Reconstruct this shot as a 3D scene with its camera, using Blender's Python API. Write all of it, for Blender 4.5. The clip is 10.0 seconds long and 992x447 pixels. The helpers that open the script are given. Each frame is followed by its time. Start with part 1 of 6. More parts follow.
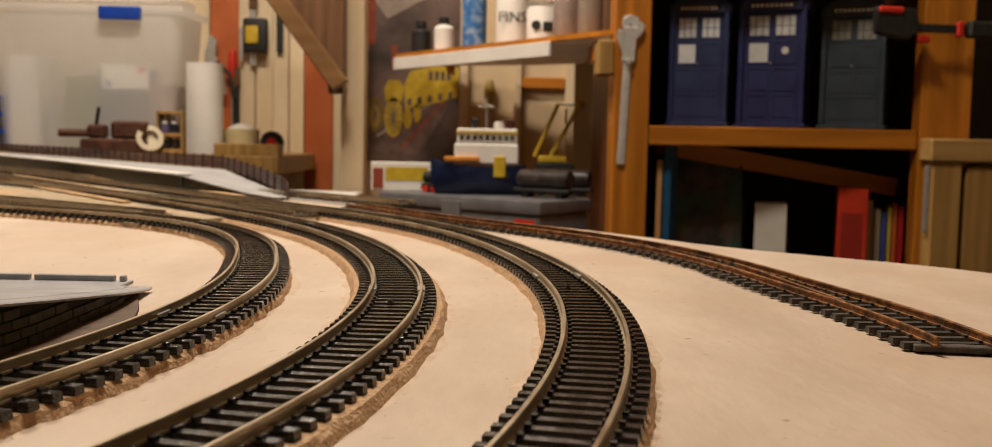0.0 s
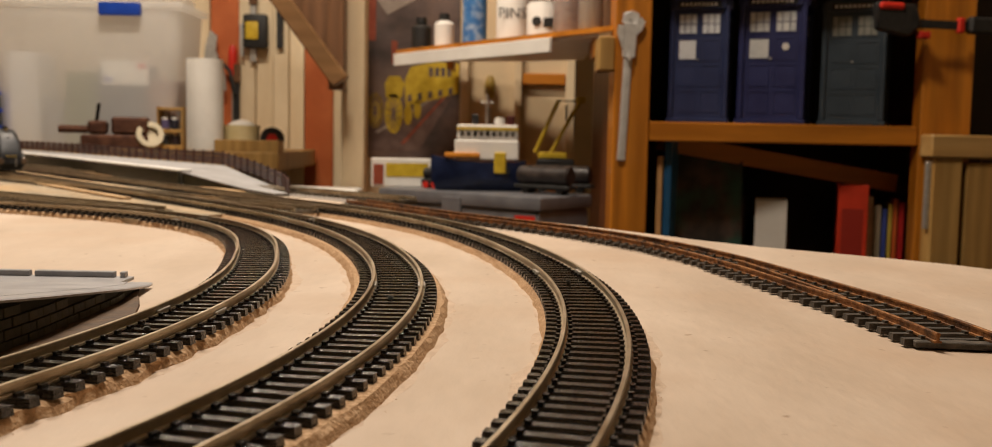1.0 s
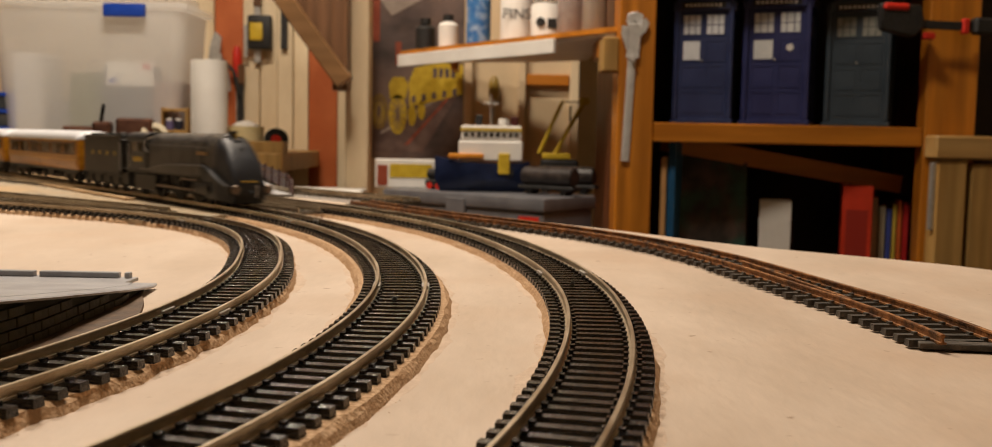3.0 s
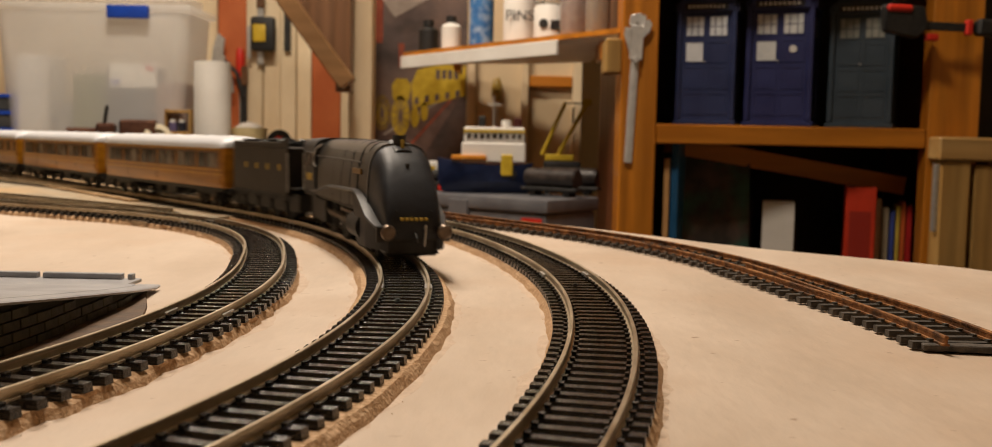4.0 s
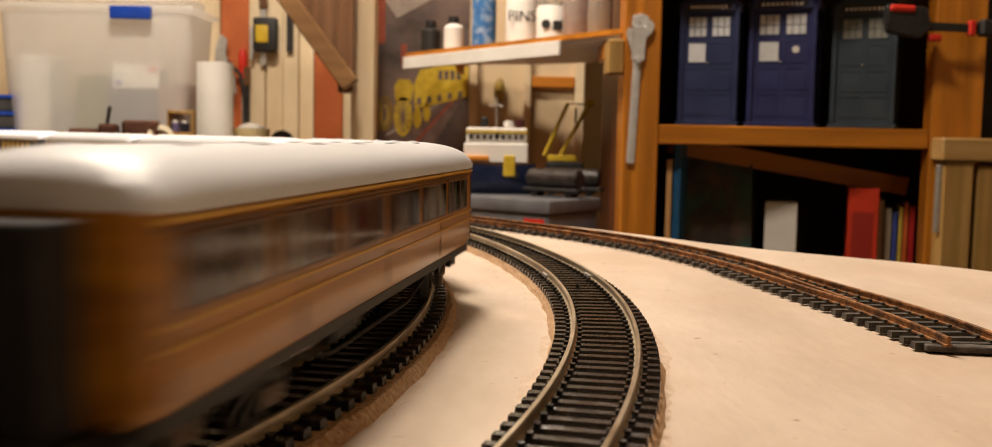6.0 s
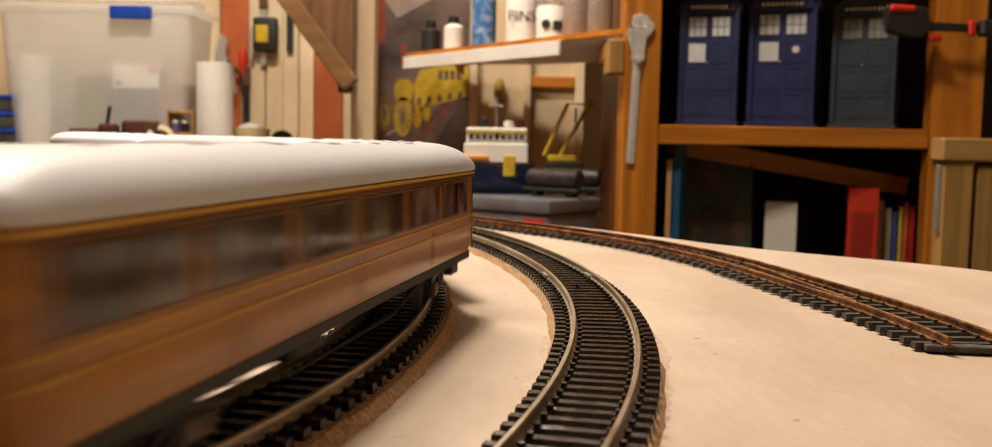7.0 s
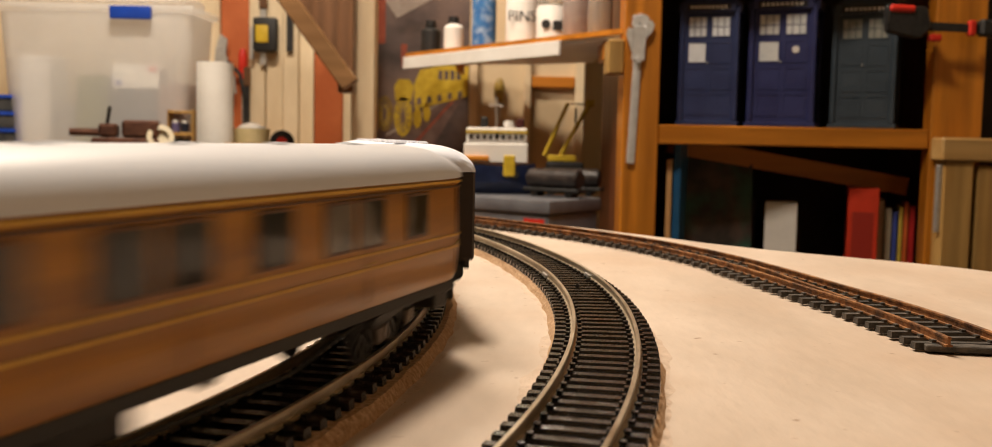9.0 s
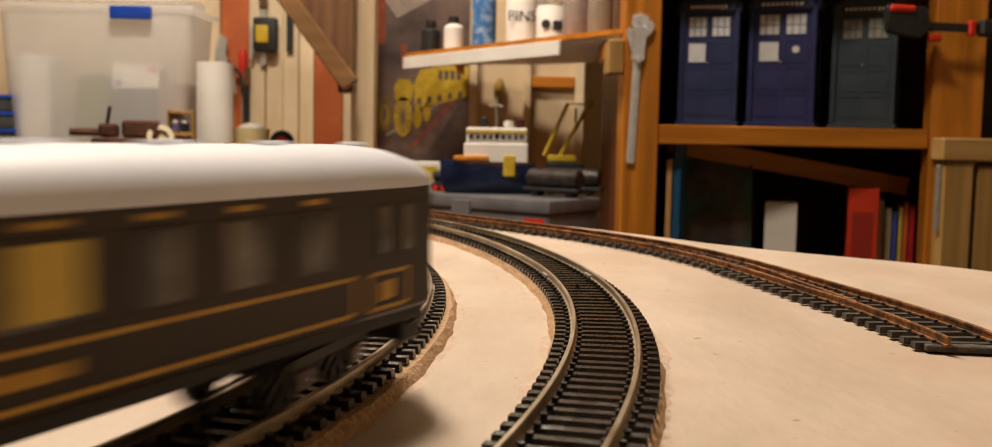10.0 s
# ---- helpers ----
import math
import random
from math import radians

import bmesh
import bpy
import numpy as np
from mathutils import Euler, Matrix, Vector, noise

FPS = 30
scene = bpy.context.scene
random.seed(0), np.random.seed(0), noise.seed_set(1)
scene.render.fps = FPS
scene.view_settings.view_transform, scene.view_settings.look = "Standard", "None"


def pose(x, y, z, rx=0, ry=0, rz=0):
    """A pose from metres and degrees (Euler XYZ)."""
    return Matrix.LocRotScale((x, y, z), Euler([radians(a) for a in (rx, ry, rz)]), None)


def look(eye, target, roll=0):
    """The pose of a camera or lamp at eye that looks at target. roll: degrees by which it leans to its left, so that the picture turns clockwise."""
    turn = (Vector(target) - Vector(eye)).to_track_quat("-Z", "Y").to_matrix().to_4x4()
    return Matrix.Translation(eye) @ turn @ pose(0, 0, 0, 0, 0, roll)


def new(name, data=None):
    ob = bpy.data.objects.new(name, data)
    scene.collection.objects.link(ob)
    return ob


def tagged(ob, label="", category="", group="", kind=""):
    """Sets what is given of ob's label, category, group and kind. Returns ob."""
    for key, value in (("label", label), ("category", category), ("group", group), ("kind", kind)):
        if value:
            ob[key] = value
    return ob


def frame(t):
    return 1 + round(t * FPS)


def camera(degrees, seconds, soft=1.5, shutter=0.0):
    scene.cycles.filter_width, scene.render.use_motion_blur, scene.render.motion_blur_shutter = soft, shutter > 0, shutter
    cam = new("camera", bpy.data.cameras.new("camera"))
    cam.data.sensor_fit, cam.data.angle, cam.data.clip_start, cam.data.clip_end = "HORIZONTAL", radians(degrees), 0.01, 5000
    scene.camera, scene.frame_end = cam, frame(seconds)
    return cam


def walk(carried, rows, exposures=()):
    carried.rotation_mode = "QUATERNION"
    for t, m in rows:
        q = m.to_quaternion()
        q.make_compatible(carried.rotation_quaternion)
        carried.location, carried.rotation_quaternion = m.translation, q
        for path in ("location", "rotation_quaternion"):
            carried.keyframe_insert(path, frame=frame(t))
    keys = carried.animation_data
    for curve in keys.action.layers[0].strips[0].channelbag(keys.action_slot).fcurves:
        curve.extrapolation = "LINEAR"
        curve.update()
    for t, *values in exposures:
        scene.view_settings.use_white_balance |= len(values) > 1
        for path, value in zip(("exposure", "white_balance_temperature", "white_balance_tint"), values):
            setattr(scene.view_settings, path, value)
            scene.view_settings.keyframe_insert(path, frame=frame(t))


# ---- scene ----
MM = 0.001
cam = camera(52.2, 10.0, soft=0.6, shutter=0.8)
cam.data.dof.use_dof = True
cam.data.dof.focus_distance = 0.30
cam.data.dof.aperture_fstop = 27.0


def aim(yaw, pitch, roll=1.12):
    """The camera's pose from small turns (degrees) about its resting place beside the track."""
    a, b = radians(yaw), radians(-4.92 + pitch)
    eye = Vector((0, 0, 0.061))
    way = Vector((-math.sin(a) * math.cos(b), math.cos(a) * math.cos(b), math.sin(b)))
    return look(eye, eye + way, roll)


walk(cam, [(0.0, aim(-0.18, 0.20)), (0.3, aim(-0.18, 0.06)), (0.5, aim(-0.18, 0.02)), (1.0, aim(-0.165, -0.02)),
           (1.5, aim(-0.16, -0.035)), (2.0, aim(-0.05, -0.01)), (2.5, aim(0, 0)), (4.0, aim(0.225, 0.107)),
           (4.5, aim(0.287, 0.125)), (5.0, aim(0.33, 0.135)), (5.5, aim(0.36, 0.14)), (10.0, aim(0.36, 0.14))],
     exposures=[(0.0, 0.0), (4.3, 0.0), (5.0, 0.12), (5.6, 0.42), (9.4, 0.42), (10.0, 0.26)])

# ---------------------------------------------------------------- light
world = bpy.data.worlds.new("night")
world.use_nodes = True
world.node_tree.nodes["Background"].inputs[0].default_value = (1.0, 0.86, 0.7, 1)
world.node_tree.nodes["Background"].inputs[1].default_value = 0.006
scene.world = world


def area_lamp(name, eye, target, w, h, watts, colour):
    d = bpy.data.lights.new(name, "AREA")
    d.shape, d.size, d.size_y, d.energy, d.color = "RECTANGLE", w, h, watts, colour
    ob = new(name, d)
    ob.matrix_world = look(eye, target)
    return ob


WARM = (1.0, 0.86, 0.705)
area_lamp("ceiling_lamp", (-0.18, 0.70, 1.30), (-0.18, 0.70, 0), 0.20, 0.20, 14.2, WARM)
area_lamp("ceiling_lamp", (-0.48, 1.46, 1.33), (-0.48, 1.50, 0), 0.50, 0.10, 21.5, (1.0, 0.845, 0.68))

# ---------------------------------------------------------------- materials


def lin(c):
    return tuple(c) + (1.0,)


def material(name, c1, c2=None, rough=0.5, metal=0.0, scale=40, detail=5, bump=0.0, bump_scale=None, stretch=(1, 1, 1),
             spots=None, spot_scale=6, vary=0.0, lo=0.35, hi=0.65, coat=0.0, spec=0.5, trans=0.0, ior=1.45, fine=0.12):
    """A surface whose colour runs from c1 to c2 with noise, has a second, larger scale of stains, fine grain and relief."""
    m = bpy.data.materials.new(name)
    m.use_nodes = True
    nt = m.node_tree
    b = nt.nodes["Principled BSDF"]
    N, L = nt.nodes.new, nt.links.new
    tc = N("ShaderNodeTexCoord")
    mp = N("ShaderNodeMapping")
    mp.inputs["Scale"].default_value = stretch
    L(tc.outputs["Object"], mp.inputs[0])
    n = N("ShaderNodeTexNoise")
    n.inputs["Scale"].default_value, n.inputs["Detail"].default_value = scale, detail
    L(mp.outputs[0], n.inputs["Vector"])
    r = N("ShaderNodeValToRGB")
    r.color_ramp.elements[0].position, r.color_ramp.elements[1].position = lo, hi
    r.color_ramp.elements[0].color, r.color_ramp.elements[1].color = lin(c1), lin(c2 or c1)
    L(n.outputs["Fac"], r.inputs[0])
    col = r.outputs[0]
    if spots:
        n2 = N("ShaderNodeTexNoise")
        n2.inputs["Scale"].default_value, n2.inputs["Detail"].default_value = spot_scale, 4
        L(tc.outputs["Object"], n2.inputs["Vector"])
        r2 = N("ShaderNodeValToRGB")
        r2.color_ramp.elements[0].position, r2.color_ramp.elements[1].position = 0.48, 0.68
        L(n2.outputs["Fac"], r2.inputs[0])
        mx = N("ShaderNodeMixRGB")
        L(r2.outputs[0], mx.inputs[0])
        L(col, mx.inputs[1])
        mx.inputs[2].default_value = lin(spots)
        col = mx.outputs[0]
    n3 = N("ShaderNodeTexNoise")
    n3.inputs["Scale"].default_value, n3.inputs["Detail"].default_value = scale * 9, 3
    L(mp.outputs[0], n3.inputs["Vector"])
    hv = N("ShaderNodeHueSaturation")
    mr = N("ShaderNodeMapRange")
    mr.inputs[3].default_value, mr.inputs[4].default_value = 1 - fine, 1 + fine
    L(n3.outputs["Fac"], mr.inputs[0])
    val = mr.outputs[0]
    if vary:
        oi = N("ShaderNodeObjectInfo")
        m2 = N("ShaderNodeMapRange")
        m2.inputs[3].default_value, m2.inputs[4].default_value = 1 - vary, 1 + vary
        L(oi.outputs["Random"], m2.inputs[0])
        mu = N("ShaderNodeMath")
        mu.operation = "MULTIPLY"
        L(val, mu.inputs[0])
        L(m2.outputs[0], mu.inputs[1])
        val = mu.outputs[0]
    L(val, hv.inputs["Value"])
    L(col, hv.inputs["Color"])
    L(hv.outputs[0], b.inputs["Base Color"])
    rr = N("ShaderNodeMapRange")
    rr.inputs[3].default_value, rr.inputs[4].default_value = max(0.02, rough - 0.1), min(1, rough + 0.1)
    L(n.outputs["Fac"], rr.inputs[0])
    L(rr.outputs[0], b.inputs["Roughness"])
    b.inputs["Metallic"].default_value = metal
    b.inputs["Coat Weight"].default_value = coat
    b.inputs["Specular IOR Level"].default_value = spec
    b.inputs["Transmission Weight"].default_value = trans
    b.inputs["IOR"].default_value = ior
    if bump:
        n4 = N("ShaderNodeTexNoise")
        n4.inputs["Scale"].default_value, n4.inputs["Detail"].default_value = bump_scale or scale * 3, 5
        L(mp.outputs[0], n4.inputs["Vector"])
        bp = N("ShaderNodeBump")
        bp.inputs["Strength"].default_value = bump
        bp.inputs["Distance"].default_value = 0.001
        L(n4.outputs["Fac"], bp.inputs["Height"])
        L(bp.outputs[0], b.inputs["Normal"])
    return m


def wood(name, c1, c2, scale=55, stretch=(1, 1, 0.07), rough=0.45, coat=0.0, bands=12.0):
    """Planed timber: long grain with rings, darker pores, a little gloss."""
    m = material(name, c1, c2, rough, scale=scale, stretch=stretch, bump=0.08, bump_scale=scale * 4, coat=coat, lo=0.3, hi=0.7)
    nt = m.node_tree
    N, L = nt.nodes.new, nt.links.new
    wv = N("ShaderNodeTexWave")
    wv.inputs["Scale"].default_value, wv.inputs["Distortion"].default_value = bands, 9
    wv.inputs["Detail"].default_value = 3
    mp = [x for x in nt.nodes if x.type == "MAPPING"][0]
    L(mp.outputs[0], wv.inputs["Vector"])
    hv = [x for x in nt.nodes if x.type == "HUE_SAT"][0]
    mx = N("ShaderNodeMixRGB")
    mx.blend_type = "MULTIPLY"
    mx.inputs[0].default_value = 0.2
    src = hv.inputs["Color"].links[0].from_socket
    L(src, mx.inputs[1])
    L(wv.outputs["Color"], mx.inputs[2])
    L(mx.outputs[0], hv.inputs["Color"])
    return m


M_PLY = material("plywood_face", (0.545, 0.432, 0.332), (0.645, 0.527, 0.420), 0.5, scale=26, detail=9, stretch=(1, 0.35, 1), spots=(0.565, 0.43, 0.32),
                 spot_scale=11, bump=0.25, bump_scale=260, fine=0.07)
nt = M_PLY.node_tree
spk = nt.nodes.new("ShaderNodeTexNoise")
spk.inputs["Scale"].default_value, spk.inputs["Detail"].default_value = 170, 2
nt.links.new([x for x in nt.nodes if x.type == "TEX_COORD"][0].outputs["Object"], spk.inputs["Vector"])
spr = nt.nodes.new("ShaderNodeValToRGB")
spr.color_ramp.elements[0].position, spr.color_ramp.elements[1].position = 0.70, 0.78
nt.links.new(spk.outputs["Fac"], spr.inputs[0])
spm = nt.nodes.new("ShaderNodeMixRGB")
hsv = [x for x in nt.nodes if x.type == "HUE_SAT"][0]
nt.links.new(spr.outputs[0], spm.inputs[0])
nt.links.new(hsv.inputs["Color"].links[0].from_socket, spm.inputs[1])
spm.inputs[2].default_value = (0.36, 0.24, 0.16, 1)
nt.links.new(spm.outputs[0], hsv.inputs["Color"])
M_PLYEDGE = material("plywood_edge", (0.35, 0.22, 0.12), (0.55, 0.38, 0.22), 0.7, scale=30, stretch=(1, 1, 40))
M_CORK = material("cork_strip", (0.40, 0.23, 0.105), (0.66, 0.45, 0.275), 0.85, scale=700, bump=1.0, bump_scale=900, spots=(0.50, 0.31, 0.165), spot_scale=140, fine=0.25)
M_RESIDUE = material("dried_glue", (0.53, 0.395, 0.285), (0.63, 0.49, 0.37), 0.6, scale=150, bump=0.5, bump_scale=500, fine=0.1)
M_SLEEP = material("sleeper_plastic", (0.006, 0.006, 0.0065), (0.018, 0.017, 0.018), 0.20, scale=600, bump=0.55, bump_scale=1300, coat=0.1, vary=0.3, stretch=(0.3, 1, 1), spec=0.6)
M_RAIL = material("nickel_silver_rail", (0.46, 0.39, 0.28), (0.60, 0.52, 0.40), 0.34, metal=0.75, scale=90, spots=(0.34, 0.27, 0.18), spot_scale=40)
M_RUST = material("rusty_rail", (0.17, 0.065, 0.02), (0.40, 0.19, 0.07), 0.55, metal=0.45, scale=300, spots=(0.07, 0.035, 0.02), spot_scale=120, bump=0.5, bump_scale=500)
M_OLDSLEEP = material("grey_brown_sleeper", (0.038, 0.033, 0.027), (0.10, 0.083, 0.066), 0.65, scale=300, vary=0.25, bump=0.4)
M_GROUND = material("weathered_yard_ground", (0.23, 0.19, 0.135), (0.46, 0.375, 0.265), 0.9, scale=90, spots=(0.46, 0.32, 0.18), spot_scale=9, bump=0.6, bump_scale=300)
M_OAK = wood("varnished_pine", (0.39, 0.128, 0.008), (0.62, 0.222, 0.017), coat=0.25)
M_OAKH = wood("varnished_pine_shelf", (0.39, 0.128, 0.008), (0.62, 0.222, 0.017), stretch=(0.07, 1, 1), coat=0.25)
M_PINE = wood("pale_pine", (0.34, 0.185, 0.052), (0.47, 0.285, 0.092))
M_REDWOOD = wood("red_brown_stained_wood", (0.10, 0.028, 0.008), (0.17, 0.050, 0.014))
M_DKWOOD = wood("brown_stained_wood", (0.11, 0.05, 0.02), (0.19, 0.09, 0.04))
M_CREAM = material("cream_painted_boards", (0.62, 0.48, 0.30), (0.72, 0.585, 0.39), 0.6, scale=5, stretch=(4, 4, 1), fine=0.05, bump=0.1)
M_WALL = material("cream_wall_paint", (0.57, 0.44, 0.27), (0.65, 0.52, 0.34), 0.8, scale=4, fine=0.05)
M_ORANGE = material("terracotta_paint", (0.42, 0.10, 0.025), (0.52, 0.14, 0.04), 0.55, scale=12, fine=0.06)
M_WHITE = material("white_paint", (0.72, 0.69, 0.64), (0.80, 0.78, 0.73), 0.5, scale=12, fine=0.04)
# near-black so that the shade deep in the shelving is in the colour
M_SHADEBACK = material("shaded_shelf_back", (0.02, 0.015, 0.012), (0.04, 0.03, 0.022), 0.8, scale=8)
M_FLOOR = material("grey_floor", (0.12, 0.11, 0.10), (0.18, 0.16, 0.14), 0.8, scale=6)
M_GREYBOX = material("grey_plastic", (0.115, 0.115, 0.125), (0.155, 0.155, 0.165), 0.4, scale=30, fine=0.05)

# ---------------------------------------------------------------- mesh helpers


def bm_box(x0, x1, y0, y1, z0, z1, bev=0.0, bm=None, seg=1, m=None):
    own = bm is None
    b = bmesh.new() if own or bev else bm
    r = bmesh.ops.create_cube(b, size=1)
    mat = Matrix.Translation(((x0 + x1) / 2, (y0 + y1) / 2, (z0 + z1) / 2)) @ Matrix.Diagonal((x1 - x0, y1 - y0, z1 - z0, 1))
    bmesh.ops.transform(b, matrix=mat, verts=r["verts"])
    if bev:
        bmesh.ops.bevel(b, geom=b.edges[:], offset=bev, segments=seg, affect="EDGES", profile=0.6)
    if m is not None:
        bmesh.ops.transform(b, matrix=m, verts=b.verts if (own or bev) else r["verts"])
    if bm is not None and b is not bm:
        join(bm, b)
        return bm
    return b


def join(bm, other):
    me = bpy.data.meshes.new("tmp")
    other.to_mesh(me)
    other.free()
    bm.from_mesh(me)
    bpy.data.meshes.remove(me)
    return bm


def bm_cyl(r, h, m=None, seg=24, bm=None, r2=None, bev=0.0):
    b = bmesh.new()
    bmesh.ops.create_cone(b, cap_ends=True, segments=seg, radius1=r, radius2=r if r2 is None else r2, depth=h)
    bmesh.ops.translate(b, vec=(0, 0, h / 2), verts=b.verts)
    if bev:
        es = [e for e in b.edges if len(e.link_faces) == 2 and e.calc_face_angle() > 1.0]
        bmesh.ops.bevel(b, geom=es, offset=bev, segments=2, affect="EDGES")
    if m is not None:
        bmesh.ops.transform(b, matrix=m, verts=b.verts)
    return b if bm is None else join(bm, b)


def bm_lathe(prof, seg=28, m=None, bm=None):
    """Turned shape from (radius, height) pairs."""
    b = bmesh.new()
    rings = []
    for r, z in prof:
        rings.append([b.verts.new((r * math.cos(2 * math.pi * k / seg), r * math.sin(2 * math.pi * k / seg), z)) for k in range(seg)])
    for a, c in zip(rings, rings[1:]):
        for k in range(seg):
            b.faces.new((a[k], a[(k + 1) % seg], c[(k + 1) % seg], c[k]))
    b.faces.new(rings[0][::-1])
    b.faces.new(rings[-1])
    if m is not None:
        bmesh.ops.transform(b, matrix=m, verts=b.verts)
    return b if bm is None else join(bm, b)


def bm_prism(pts, d, m=None, bm=None, bev=0.0):
    """A flat outline (x, y) raised by d along z."""
    b = bmesh.new()
    f = b.faces.new([b.verts.new((x, y, 0)) for x, y in pts])
    g = bmesh.ops.extrude_face_region(b, geom=[f])
    bmesh.ops.translate(b, vec=(0, 0, d), verts=[v for v in g["geom"] if isinstance(v, bmesh.types.BMVert)])
    bmesh.ops.recalc_face_normals(b, faces=b.faces[:])
    if bev:
        bmesh.ops.bevel(b, geom=b.edges[:], offset=bev, segments=1, affect="EDGES")
    if m is not None:
        bmesh.ops.transform(b, matrix=m, verts=b.verts)
    return b if bm is None else join(bm, b)


def bm_sweep(frames, prof, bm=None, closed=True, caps=True):
    """Sweeps a profile of (across, up) along frames of (point, side, up)."""
    b = bmesh.new()
    rings = [[b.verts.new(p + s * u + w * v) for u, v in prof] for p, s, w in frames]
    n = len(prof)
    for a, c in zip(rings, rings[1:]):
        for k in range(n if closed else n - 1):
            b.faces.new((a[k], a[(k + 1) % n], c[(k + 1) % n], c[k]))
    if caps and closed:
        b.faces.new(rings[0][::-1])
        b.faces.new(rings[-1])
    bmesh.ops.recalc_face_normals(b, faces=b.faces[:])
    return b if bm is None else join(bm, b)


def bm_tube(points, r, seg=8, bm=None):
    pts = [Vector(p) for p in points]
    fr = []
    for i, p in enumerate(pts):
        t = (pts[min(i + 1, len(pts) - 1)] - pts[max(i - 1, 0)]).normalized()
        ref = Vector((0, 0, 1)) if abs(t.z) < 0.9 else Vector((1, 0, 0))
        s = t.cross(ref).normalized()
        fr.append((p, s, s.cross(t)))
    prof = [(r * math.cos(2 * math.pi * k / seg), r * math.sin(2 * math.pi * k / seg)) for k in range(seg)]
    return bm_sweep(fr, prof, bm)


def to_mesh(name, bm, mat, smooth=False):
    me = bpy.data.meshes.new(name)
    bm.to_mesh(me)
    bm.free()
    if smooth:
        for p in me.polygons:
            p.use_smooth = True
        me.set_sharp_from_angle(angle=radians(35))
    me.materials.append(mat)
    return me


def part(name, bm, mat, parent=None, label="", smooth=True):
    ob = new(name, to_mesh(name, bm, mat, smooth))
    ob.parent = parent
    if label:
        tagged(ob, label)
    return ob


def thing(name, label, category, m=None, group="", kind=""):
    ob = tagged(new(name), label, category, group, kind)
    if m is not None:
        ob.matrix_basis = m
    return ob


def solid(name, bm, mat, label, category, m=None, group="", kind="", smooth=True):
    ob = tagged(part(name, bm, mat, None, "", smooth), label, category, group, kind)
    if m is not None:
        ob.matrix_basis = m
    return ob


def piece(name, me, parent, m):
    ob = new(name, me)
    ob.parent = parent
    ob.matrix_basis = m
    return ob


# ---------------------------------------------------------------- the room
wall_n = solid("wall_north", bm_box(-2.9, 1.6, 2.62, 2.72, -1.0, 1.4), M_WALL, "cream painted timber wall of a hobby room", "wall", kind="structure")
solid("wall_south", bm_box(-2.9, 1.6, -1.9, -1.8, -1.0, 1.4), M_WALL, "cream painted wall", "wall", kind="structure")
solid("wall_west", bm_box(-3.0, -2.9, -1.9, 2.72, -1.0, 1.4), M_WALL, "cream painted wall", "wall", kind="structure")
solid("wall_east", bm_box(1.6, 1.7, -1.9, 2.72, -1.0, 1.4), M_WALL, "cream painted wall", "wall", kind="structure")
solid("floor", bm_box(-3.0, 1.7, -1.9, 2.72, -1.05, -1.0), M_FLOOR, "plain grey floor", "floor", kind="structure")
solid("ceiling", bm_box(-3.0, 1.7, -1.9, 2.72, 1.4, 1.45), M_WHITE, "white painted ceiling", "ceiling", kind="structure")

# baseboard with its cut edge
edge = [(-2.55, 2.12), (-1.12, 2.12), (-0.19, 0.965), (-0.125, 0.885), (-0.055, 0.825), (0.005, 0.760), (0.06, 0.703), (0.104, 0.647), (0.123, 0.619), (0.153, 0.585),
        (0.182, 0.561), (0.209, 0.539), (0.233, 0.516), (0.246, 0.498), (0.33, 0.40), (0.48, 0.26), (0.62, 0.10), (0.70, -0.10), (0.70, -0.9), (-2.55, -0.9)]
bb = thing("baseboard", "pale birch plywood baseboard of a model railway", "baseboard", kind="structure")
part("board", bm_prism(edge, 0.012, Matrix.Translation((0, 0, -0.012))), M_PLY, bb, smooth=False)
for x in (-2.0, -1.1, -0.3, 0.5):
    part("leg", bm_box(x - 0.03, x + 0.03, -0.7, -0.64, -1.0, -0.0125), M_PINE, bb)
    part("leg", bm_box(x - 0.03, x + 0.03, 0.14, 0.20, -1.0, -0.0125), M_PINE, bb)

# ---------------------------------------------------------------- tracks


